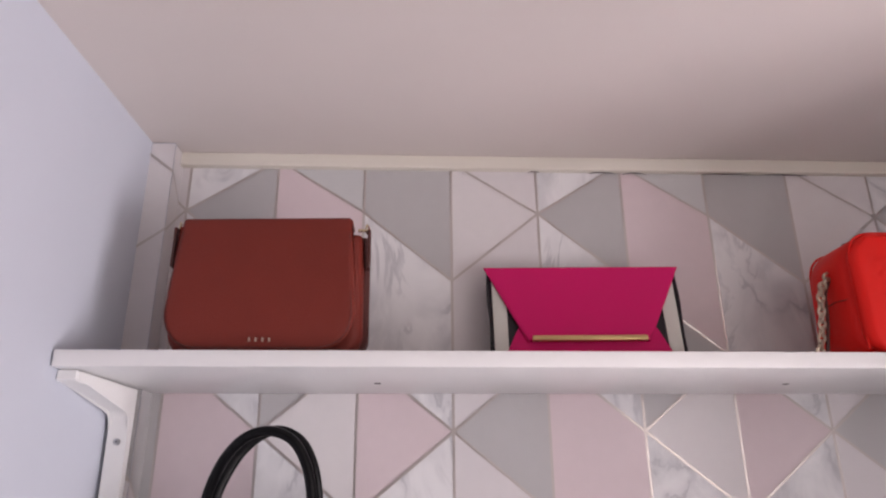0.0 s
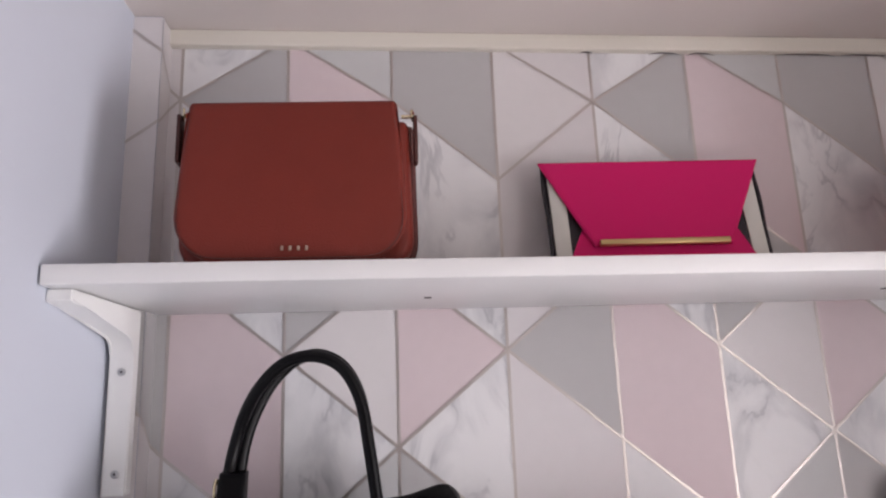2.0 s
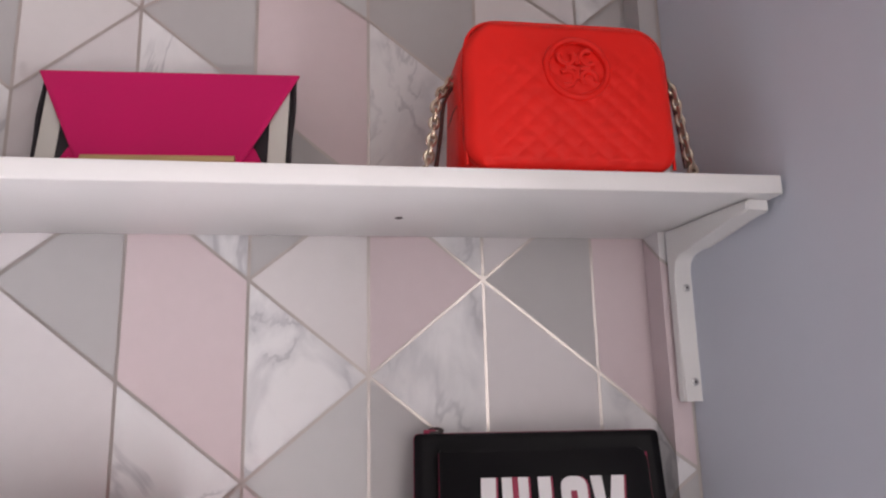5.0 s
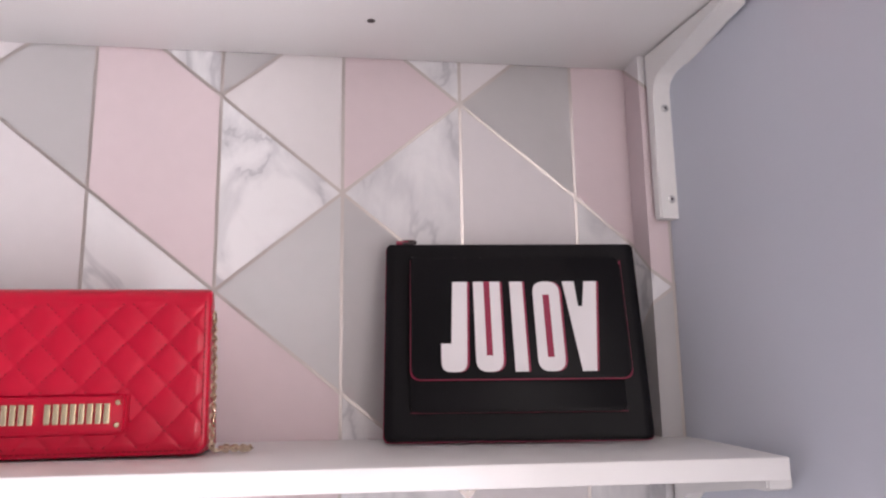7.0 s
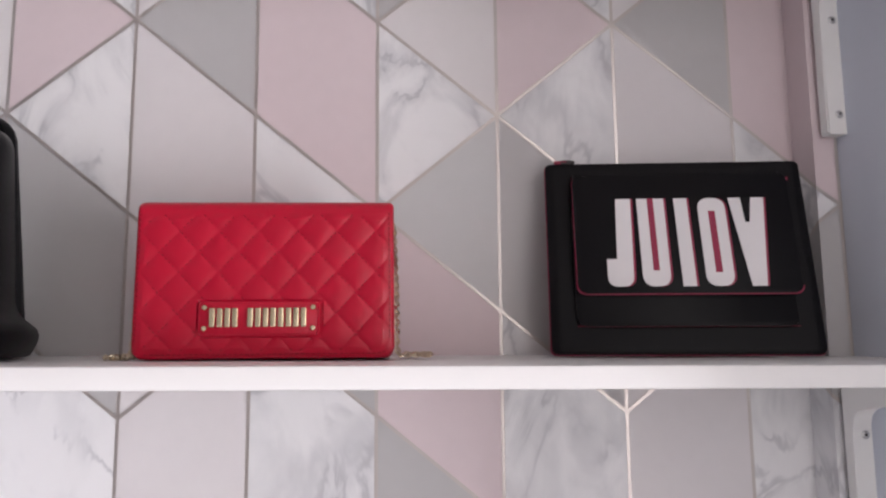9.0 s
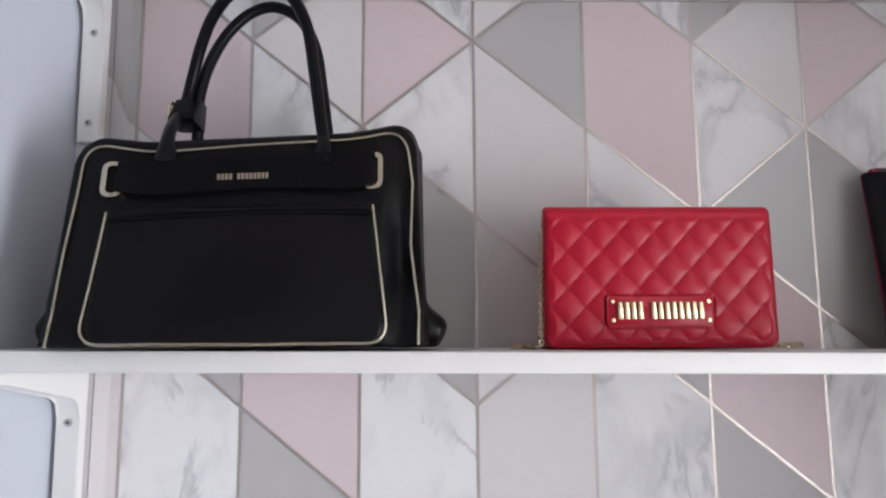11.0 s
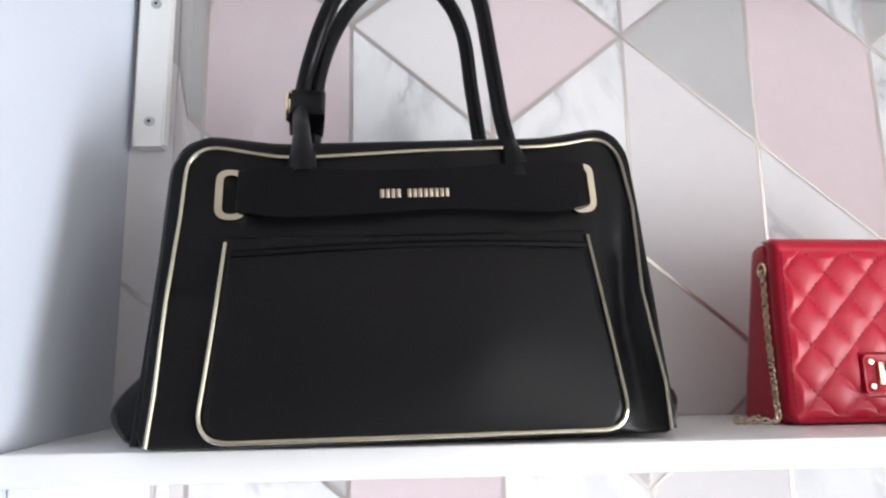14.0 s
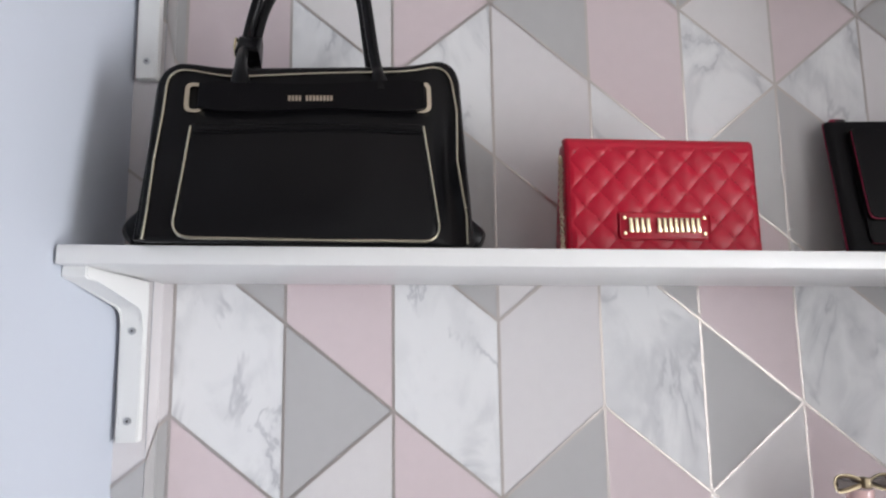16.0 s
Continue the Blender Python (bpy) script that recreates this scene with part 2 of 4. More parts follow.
def cushion(bm, span, z0, z1, yf, yb, nx=40, nz=30, edge=0.008, puff=None, shear=0.0, edge_back=None):
    """A closed soft body. span(f): left and right x at height share f; yf, yb(f): front and back y; edge: how round its rims are;
    puff(x, z): relief of the front; shear: how much taller it grows along x."""
    edge_back = edge if edge_back is None else edge_back
    fs = [0.5 - 0.5 * math.cos(math.pi * i / nz) for i in range(nz + 1)]
    ss = [0.5 - 0.5 * math.cos(math.pi * (0.12 + 0.76 * i / nx)) for i in range(nx + 1)]
    ss = [(s - ss[0]) / (ss[-1] - ss[0]) for s in ss]

    def off(d, r):
        return 0.0 if d >= r else r - math.sqrt(max(0.0, r * r - (r - d) ** 2))

    front, back = [], []
    for f in fs:
        xl, xr = span(f)
        z = z0 + f * (z1 - z0)
        rf, rb = [], []
        for s in ss:
            x = xl + s * (xr - xl)
            d = min(x - xl, xr - x, z - z0, z1 - z)
            y = yf(f) + off(d, edge)
            if puff:
                y -= puff(x, z) * min(1.0, d / (edge * 0.8 + 1e-6))
            zz = z0 + (z - z0) * (1 + shear * x)
            rf.append(bm.verts.new((x, y, zz)))
            rb.append(bm.verts.new((x, yb(f) - off(d, edge_back), zz)))
        front.append(rf), back.append(rb)
    for g, flip in ((front, False), (back, True)):
        for i in range(nz):
            for j in range(nx):
                q = (g[i][j], g[i][j + 1], g[i + 1][j + 1], g[i + 1][j])
                bm.faces.new(q[::-1] if flip else q)
    rim = [(0, j) for j in range(nx)] + [(i, nx) for i in range(nz)] + [(nz, j) for j in range(nx, 0, -1)] + [(i, 0) for i in range(nz, 0, -1)]
    for (i, j), (k, m) in zip(rim, rim[1:] + rim[:1]):
        bm.faces.new((front[i][j], back[i][j], back[k][m], front[k][m]))
    return bm


def round_span(w_bottom, w_top, h, r_bottom, r_top):
    """Left and right of a block with round lower and upper corners."""
    def span(f):
        w, z = w_bottom + (w_top - w_bottom) * f, f * h
        cut = 0.0
        for r, d in ((r_bottom, z), (r_top, h - z)):
            if r and d < r:
                cut = max(cut, r - math.sqrt(max(0.0, r * r - (r - d) ** 2)))
        return -w / 2 + cut, w / 2 - cut
    return span


def quilt(wide, tall, deep):
    """Soft diamond pillows between sewn creases."""
    def puff(x, z):
        u, v = x / wide + z / tall, x / wide - z / tall
        return deep * abs(math.sin(math.pi * u) * math.sin(math.pi * v)) ** 0.5
    return puff


def stitches(bm, path, long=0.0032, gap=0.0016, r=0.00045):
    """A row of short thread ends along a path."""
    path = [Vector(p) for p in path]
    at = 0.0
    for a, c in zip(path, path[1:]):
        way = (c - a).length
        while at < way:
            s, e = a + (c - a) * (at / way), a + (c - a) * (min(way, at + long) / way)
            if (e - s).length > 0.0008:
                tube(bm, [s, e], r, 5)
            at += long + gap
        at -= way
    return bm


def plate_ring(bm, outer, inner, y0, y1, put):
    """A flat metal frame between two outlines; put(x, z, y) gives the place."""
    k = len(outer)
    a, d = [[bm.verts.new(put(x, z, y0)) for x, z in o] for o in (outer, inner)]
    e, f = [[bm.verts.new(put(x, z, y1)) for x, z in o] for o in (outer, inner)]
    for i in range(k):
        j = (i + 1) % k
        for q in ((a[i], a[j], d[j], d[i]), (e[i], f[i], f[j], e[j]), (a[i], e[i], e[j], a[j]), (d[i], d[j], f[j], f[i])):
            bm.faces.new(q)
    return bm


def chain(bm, path, size=0.006, wire=0.0011, sides=5):
    """Linked rings along a path, each turned a quarter against the last."""
    path = [Vector(p) for p in path]
    step = size * 0.72
    pts, left = [path[0]], step
    for a, b in zip(path, path[1:]):
        way, at = (b - a).length, 0.0
        while way - at >= left:
            at += left
            left = step
            pts.append(a + (b - a) * (at / way))
        left -= way - at
    for i, (a, b) in enumerate(zip(pts, pts[1:])):
        ahead = (b - a).normalized()
        side = ahead.orthogonal().normalized()
        side.rotate(Matrix.Rotation(radians(45 + 90 * (i % 2)), 3, ahead))
        c = (a + b) / 2
        tube(bm, [c + ahead * math.cos(t) * size * 0.5 + side * math.sin(t) * size * 0.33 for t in [2 * math.pi * k / 10 for k in range(10)]], wire, sides, True)
    return bm


B = bmesh.new

# ---- the alcove and the room round it ----
CEIL, WALL_L, WALL_R, PIER, PIER_L, PIER_R = 2.078, -0.586, 0.6165, 0.040, -0.546, 0.600
MOUTH, FLOOR, HIGH = -0.60, -0.32, 2.50


def left_wall(y):
    return -0.577 + 0.045 * y


def right_wall(y):
    return WALL_R - 0.19 * y


structure("wall_back", box(B(), -0.75, 0.80, 0.0, 0.12, FLOOR, CEIL), LILAC, "wall behind the shelves")
for name, plan in (("wall_left", ((left_wall(0), 0.0), (left_wall(MOUTH), MOUTH), (-0.72, MOUTH), (-0.72, 0.0))),
                   ("wall_right", ((right_wall(0), 0.0), (right_wall(MOUTH), MOUTH), (0.86, MOUTH), (0.86, 0.0)))):
    bm = B()
    lo, hi = [bm.verts.new((x, y, FLOOR)) for x, y in plan], [bm.verts.new((x, y, CEIL)) for x, y in plan]
    bm.faces.new(lo), bm.faces.new(hi)
    for i in range(4):
        bm.faces.new((lo[i], lo[(i + 1) % 4], hi[(i + 1) % 4], hi[i]))
    bmesh.ops.recalc_face_normals(bm, faces=bm.faces)
    structure(name, bm, LILAC, "pale lilac painted side wall of the alcove")
structure("ceiling", box(B(), -0.72, 0.86, MOUTH, 0.12, CEIL, CEIL + 0.1), CEILING, "low cream painted ceiling of the alcove")
# the room shell is out of view, added to bound and bounce the daylight
structure("ceiling_room", box(B(), -1.8, EAST_X + 0.1, BACK_Y - 0.1, 0.12, HIGH, HIGH + 0.1), CEILING, "unseen pale room ceiling, added for bounce light")
structure("wall_front_top", box(B(), -0.72, 0.86, MOUTH, MOUTH + 0.1, CEIL + 0.1, HIGH), ROOM, "unseen pale room wall over the alcove, added to shape the light")
structure("pier_left", box(B(), WALL_L, PIER_L, -PIER, 0.0, FLOOR, CEIL), LILAC, "papered corner batten")
structure("pier_right", box(B(), PIER_R, right_wall(-PIER), -PIER, 0.0, FLOOR, CEIL), LILAC, "papered corner batten")
structure("trim", box(B(), PIER_L, PIER_R, -0.013, 0.0, 2.056, CEIL, 0.002), TRIM, "white painted batten under the ceiling")
# added floor, never in view; it lifts the light from below
structure("floor", box(B(), -1.7, EAST_X, BACK_Y - 0.1, 0.12, FLOOR - 0.1, FLOOR), BOUNCE_FLOOR, "unseen pale floor that bounces light up")
structure("wall_front_left", box(B(), -1.7, -0.72, MOUTH, MOUTH + 0.1, FLOOR, HIGH), ROOM, "unseen pale room wall beside the alcove, added to shape the light")
structure("wall_front_right", box(B(), 0.86, EAST_X, MOUTH, MOUTH + 0.1, FLOOR, HIGH), ROOM, "unseen pale room wall beside the alcove, added to shape the light")
structure("wall_west", box(B(), -1.8, -1.7, BACK_Y - 0.1, 0.12, FLOOR, HIGH), ROOM, "unseen pale room wall, added for bounce light")
bm = B()
box(bm, EAST_X, EAST_X + 0.1, BACK_Y - 0.1, SIDE_Y[0], FLOOR, HIGH), box(bm, EAST_X, EAST_X + 0.1, SIDE_Y[1], 0.12, FLOOR, HIGH)
box(bm, EAST_X, EAST_X + 0.1, SIDE_Y[0], SIDE_Y[1], FLOOR, SIDE_Z[0]), box(bm, EAST_X, EAST_X + 0.1, SIDE_Y[0], SIDE_Y[1], SIDE_Z[1], HIGH)
structure("wall_east", bm, ROOM, "unseen pale room wall with a window opening, added to shape the light")
bm = B()
for y in (SIDE_Y[0] + 0.02, (SIDE_Y[0] + SIDE_Y[1]) / 2, SIDE_Y[1] - 0.02):
    box(bm, EAST_X + 0.012, EAST_X + 0.05, y - 0.02, y + 0.02, SIDE_Z[0], SIDE_Z[1])
structure("window_2", bm, WHITE, "white window frame")
bm = B()
box(bm, -1.7, WIN_X[0], BACK_Y - 0.1, BACK_Y, FLOOR, HIGH), box(bm, WIN_X[1], EAST_X, BACK_Y - 0.1, BACK_Y, FLOOR, HIGH)
box(bm, WIN_X[0], WIN_X[1], BACK_Y - 0.1, BACK_Y, FLOOR, WIN_Z[0]), box(bm, WIN_X[0], WIN_X[1], BACK_Y - 0.1, BACK_Y, WIN_Z[1], HIGH)
structure("wall_window", bm, ROOM, "unseen pale room wall with a window opening, added to shape the light")
bm = B()
for x in (WIN_X[0] + 0.02, (WIN_X[0] + WIN_X[1]) / 2, WIN_X[1] - 0.02):
    box(bm, x - 0.02, x + 0.02, BACK_Y - 0.055, BACK_Y - 0.015, WIN_Z[0], WIN_Z[1])
for z in (WIN_Z[0] + 0.02, WIN_Z[1] - 0.02):
    box(bm, WIN_X[0], WIN_X[1], BACK_Y - 0.05, BACK_Y - 0.012, z - 0.02, z + 0.02)
structure("window_1", bm, WHITE, "white window frame")

# ---- wallpaper: a printed net of triangles with foil lines, folded round the corner battens ----
P, H, Z0 = 0.1325, 0.1078, 1.985
FILLS = {0: (GREY, MARBLE, MARBLE, PINK, PINK, MARBLE), 1: (PINK, PINK, GREY, CREAM, MARBLE, PALE_GREY),
         2: (GREY, MARBLE, MARBLE, PINK, MARBLE, GREY), 3: (CREAM, PALE, PALE, GREY, CREAM, PALE)}
LINES = {0: (0, 2, 4, 5), 1: (1, 2, 3, 4, 5), 2: (0, 2, 3, 4), 3: (0, 2, 3, 5)}
FOLDS = [-0.626, PIER_L - PIER, PIER_L, PIER_R, PIER_R + PIER, PIER_R + PIER + right_wall(-PIER) - PIER_R]


def fold(u, lift):
    """From the flat sheet to the wall and the two battens."""
    if u < PIER_L - PIER + 1e-9:
        return PIER_L - (PIER_L - PIER - u) + (lift if u > PIER_L - PIER - 1e-6 else 0), -PIER - lift
    if u < PIER_L - 1e-9:
        return PIER_L + lift, -(PIER_L - u) - (lift if u > PIER_L - 1e-6 else 0)
    if u <= PIER_R + 1e-9:
        return min(max(u, PIER_L + lift), PIER_R - lift), -lift
    if u <= PIER_R + PIER + 1e-9:
        return PIER_R - lift, -(u - PIER_R) - (lift if u > PIER_R + PIER - 1e-6 else 0)
    return PIER_R + (u - PIER_R - PIER) - (lift if u < PIER_R + PIER + 1e-6 else 0), -PIER - lift


def cut(poly, axis, value, keep_over):
    out = []
    for a, b in zip(poly, poly[1:] + poly[:1]):
        ia, ib = (a[axis] >= value) == keep_over, (b[axis] >= value) == keep_over
        if ia:
            out.append(a)
        if ia != ib:
            t = (value - a[axis]) / (b[axis] - a[axis])
            out.append(tuple(a[k] + t * (b[k] - a[k]) for k in (0, 1)))
    return out


def lay(bm, poly, lift):
    poly = cut(poly, 1, FLOOR + 0.02, True)
    poly = cut(poly, 1, CEIL - 0.002, False) if poly else poly
    for lo_u, hi_u in zip(FOLDS, FOLDS[1:]):
        p = cut(cut(poly, 0, lo_u, True), 0, hi_u, False) if poly else []
        if len(p) < 3:
            continue
        inner = [(min(max(u, lo_u + 2e-9), hi_u - 2e-9), z) for u, z in p]
        top = 2.057 if lo_u == PIER_L else CEIL
        try:
            bm.faces.new([bm.verts.new((*fold(u, lift), min(z, top))) for u, z in inner])
        except ValueError:
            pass


WIDE = 0.0036
wallpaper = tagged(new("wallpaper"), "pink, grey and marble geometric wallpaper with foil lines", "", "", "structure")
wallpaper.empty_display_size = 0.02


def node_at(i, k):
    return i * P - 4 * P, Z0 - k * H


def stroke(a, b, lift):
    a, b = Vector(a), Vector(b)
    n = (b - a).normalized()
    n = Vector((-n.y, n.x)) * WIDE / 2
    bm = B()
    lay(bm, [tuple(a + n), tuple(b + n), tuple(b - n), tuple(a - n)], lift)
    if len(bm.faces):
        part("foil_line", bm, FOIL, wallpaper, "", False)
    else:
        bm.free()


for i in range(-1, 10):
    kind, shape = i % 4, None
    for k in range(-2, 23):
        at_left = (k + i) % 2 == 0
        apex = node_at(i if at_left else i + 1, k)
        far = i + 1 if at_left else i
        shape = shape or B()
        lay(shape, [apex, node_at(far, k - 1), node_at(far, k + 1)], 0.002)
        if k % 6 in LINES[kind] or k == 22:
            stroke(apex, node_at(far, k + 1), 0.0028 if at_left else 0.0032)
            if len(shape.faces):
                part("paper_shape", shape, FILLS[kind][k % 6], wallpaper, "", False)
            else:
                shape.free()
            shape = None
    stroke((i * P - 4 * P, FLOOR), (i * P - 4 * P, CEIL), 0.0024)


# the cut top edge curls under the batten; dark strips also draw its shadow gap
for x0, x1, sink in ((0.083, 0.128, 0.0022), (0.136, 0.176, 0.0030), (0.262, 0.352, 0.0014), (0.356, 0.438, 0.0012), (-0.012, 0.006, 0.0012)):
    edge = [(x0 + (x1 - x0) * i / 12, -0.0042 - 0.0015 * math.sin(math.pi * i / 12), 2.0556 - sink * (1 - math.sin(math.pi * i / 12)) + 0.0003 * math.sin(7.0 * i)) for i in range(13)]
    part("curled_edge_shade", tube(B(), edge, lambda f: 0.0002 + 0.0009 * math.sin(math.pi * f), 6), EDGE_SHADE, wallpaper, "curled paper edge and the shadow gap under the batten, drawn dark")


# ---- shelves and brackets ----
def bracket(z, x, turn, screws, foot):
    ob = thing("shelf_bracket", pose(x, 0, z, 0, 0, turn), "white painted shelf bracket screwed to the papered corner batten", "bracket", "shelf brackets")
    y = -PIER - 0.0045
    prof = [(y, -0.001), (-0.188, -0.001), (-0.188, -0.011), (-0.184, -0.013), (-0.165, -0.014), (-0.074, -0.030)]
    prof += [(-0.066, -0.033), (-0.060, -0.039), (-0.0575, -0.048), (y - 0.013, -0.056), (y - 0.013, foot), (y, foot)]
    bm, w = B(), 0.0128
    a, b = [bm.verts.new((-w, p, q)) for p, q in prof], [bm.verts.new((w, p, q)) for p, q in prof]
    fs = [bm.faces.new(a), bm.faces.new(b[::-1])]
    for i in range(len(prof)):
        bm.faces.new((a[i], b[i], b[(i + 1) % len(prof)], a[(i + 1) % len(prof)]))
    bmesh.ops.bevel(bm, geom=[e for f in fs for e in f.edges], offset=0.0018, segments=2, affect="EDGES")
    part("arm", bm, BRACKET, ob)
    for dz in screws:
        s = part("screw", disc(B(), 0.001, y - 0.0125, dz, 0.0042, 0.0022), STEEL, ob, "steel screw head")
        part("recess", disc(B(), 0.001, y - 0.0144, dz, 0.0015, 0.0006, 8), DARK, s)
    return ob


def shelf(z0, z1, x0, x1, drop, label, nod=0.0, holes=()):
    ob = thing("shelf", pose(0, 0, z0 + 0.1 * math.sin(radians(nod)), nod, drop, 0), label, "shelf", "wall shelves")
    part("board", box(B(), x0, x1, -0.204, -0.0035, 0, z1 - z0, 0.0012), SHELF, ob)
    part("edge_band", box(B(), x0 + 0.0006, x1 - 0.0006, -0.2046, -0.2036, 0.0006, z1 - z0 - 0.0006, 0.0004), EDGE, ob, "white edge band along the front")
    for x, w in ((x0, -0.0006), (x1, 0.0006)):
        part("end_cap", box(B(), min(x, x + w), max(x, x + w), -0.2030, -0.0045, 0.0006, z1 - z0 - 0.0006), EDGE, ob)
    for x in holes:
        hole = B()
        tube(hole, [(x, -0.092, -0.0004), (x, -0.092, 0.002)], 0.0042, 12)
        part("screw_hole", hole, DARK, ob, "small dark screw hole")
    return ob


TOP, MID = 1.7315, 1.2922
shelf(1.7125, TOP, -0.583, 0.649, 0.08, "long white lacquered shelf board between the alcove walls", 0.0, (-0.233, 0.293))
shelf(1.2737, MID, -0.583, 0.632, 0.45, "long white lacquered shelf board between the alcove walls", 0.7)
shelf(0.84, 0.859, -0.583, 0.645, 0, "long white lacquered shelf board between the alcove walls")
for z, dz, screws, foot in ((1.7125, 0.0008, (-0.068, -0.172), -0.193), (1.2737, 0.0046, (-0.058, -0.157), -0.180), (0.84, 0, (-0.058, -0.157), -0.180)):
    bracket(z + dz, -0.555, -5.5, screws, foot), bracket(z - dz, 0.612, 6.5, screws, foot)


# ---- bags on the upper shelf ----
def flap_bag():
    ob = thing("flap_bag", pose(-0.366, -0.135, TOP, 0, 0, 0.3), "rust brown leather flap shoulder bag standing on the shelf", "handbag")
    span = round_span(0.230, 0.224, 0.158, 0.03, 0.008)
    part("body", cushion(B(), lambda f: [q + 0.002 for q in span(f)], 0.0005, 0.158, lambda f: -0.038 + 0.008 * f, lambda f: 0.05 - 0.012 * f, 40, 30, 0.012), RUST, ob)
    part("gusset", cushion(B(), lambda f: [q + 0.003 for q in round_span(0.238, 0.236, 0.161, 0.03, 0.006)(f)], 0.0005, 0.161, lambda f: -0.012 + 0.006 * f, lambda f: 0.022 - 0.004 * f, 30, 20, 0.005), RUST_DARK, ob)

    def flap_span(f):
        l, r = round_span(0.225, 0.205, 0.169, 0.050, 0.006)(f)
        return l - 0.002, r - 0.001
    flap = cushion(B(), flap_span, 0.003, 0.171, lambda f: -0.054 + 0.010 * f - 0.004 * math.sin(math.pi * f), lambda f: -0.040 + 0.06 * max(0, f - 0.93) / 0.07, 50, 40, 0.006, None, 0.12)
    flap = part("flap", flap, RUST, ob, "plain rust leather flap")
    rim = [(x * 0.982 - 0.0, -0.0548 - 0.0035 * math.sin(math.pi * z / 0.165) + 0.01 * z / 0.165, z) for x, z in rounded([(-0.1035, 0.150), (-0.1125, 0.006), (0.1095, 0.006), (0.1005, 0.150)], [0, 0.048, 0.048, 0], 10)]
    part("stitching", tube(B(), rim, 0.0005, 5), RUST_DARK, flap)
    for i in range(4):
        x = -0.0105 + 0.0076 * i
        part("logo_bar", box(B(), x, x + 0.0024, -0.0580, -0.0566, 0.0125, 0.0170, 0.0004), CHAIN, flap, "small gold letter-sized bar")
    for s, x in ((-1, -0.1155), (1, 0.1185)):
        ring = part("ring", tube(B(), [(x + s * 0.003 * math.cos(a) * 0.5, -0.018 + 0.006 * math.cos(a), 0.166 + 0.006 * math.sin(a)) for a in [k * math.pi / 8 for k in range(16)]], 0.0012, 6, True), GOLD, ob, "pale gold ring")
        part("stud", tube(B(), [(x - s * 0.012, -0.018, 0.1645), (x + s * 0.001, -0.018, 0.1645)], 0.0022, 8), GOLD, ring)
        bm = box(B(), x + s * 0.0005, x + s * 0.0045, -0.027, -0.011, 0.112, 0.163, 0.001)
        part("strap_end", bm, RUST_DARK, ob, "dark leather strap end hanging from a ring")


def clutch():
    ob = thing("envelope_clutch", pose(0.048, -0.064, TOP, -10.5, 0, -2.4), "magenta envelope clutch with black and white stripes and a gold bar", "clutch bag")
    h, w = 0.153, 0.276
    body = cushion(B(), round_span(w - 0.016, w - 0.010, h, 0.002, 0.002), 0.0005, h, lambda f: -0.005 + 0.002 * f, lambda f: 0.014 - 0.010 * f, 24, 20, 0.003)
    part("body", body, STRIPE_BLACK, ob, "black fabric body")
    for s in (-1, 1):
        part("stripe", slab(B(), [(s * 0.1265, 0.001), (s * 0.108, 0.001), (s * 0.108, h - 0.008), (s * 0.1280, h - 0.008)], -0.0064, -0.0035, 0.0006), STRIPE_WHITE, ob, "off-white stripe")
        bm = tube(B(), [(s * (0.1295 + 0.0040 * z / h + 0.0008 * math.sin(11 * z / h)), -0.003 + 0.0012 * math.sin(9 * z / h), z) for z in [h * k / 14 for k in range(15)]], 0.0022, 7)
        part("side_binding", bm, STRIPE_BLACK, ob)
    lower = slab(B(), [(-0.122, 0.001), (0.122, 0.001), (0.096, 0.058), (0.055, 0.118), (-0.055, 0.118), (-0.096, 0.058)], -0.0082, -0.005, 0.0008)
    part("lower_panel", lower, MAGENTA, ob)
    flap = B()
    cushion(flap, lambda f: (-0.0815 - 0.057 * f ** 0.97, 0.0815 + 0.057 * f ** 0.97), 0.040, h + 0.002, lambda f: -0.0145 + 0.0045 * f, lambda f: -0.0088 + 0.004 * f, 40, 20, 0.0016)
    flap = part("flap", flap, MAGENTA, ob, "magenta tapering flap")
    part("gold_bar", box(B(), -0.077, 0.077, -0.0205, -0.0135, 0.0385, 0.0455, 0.0012), BAR_GOLD, flap, "brushed gold closing bar")
    return ob


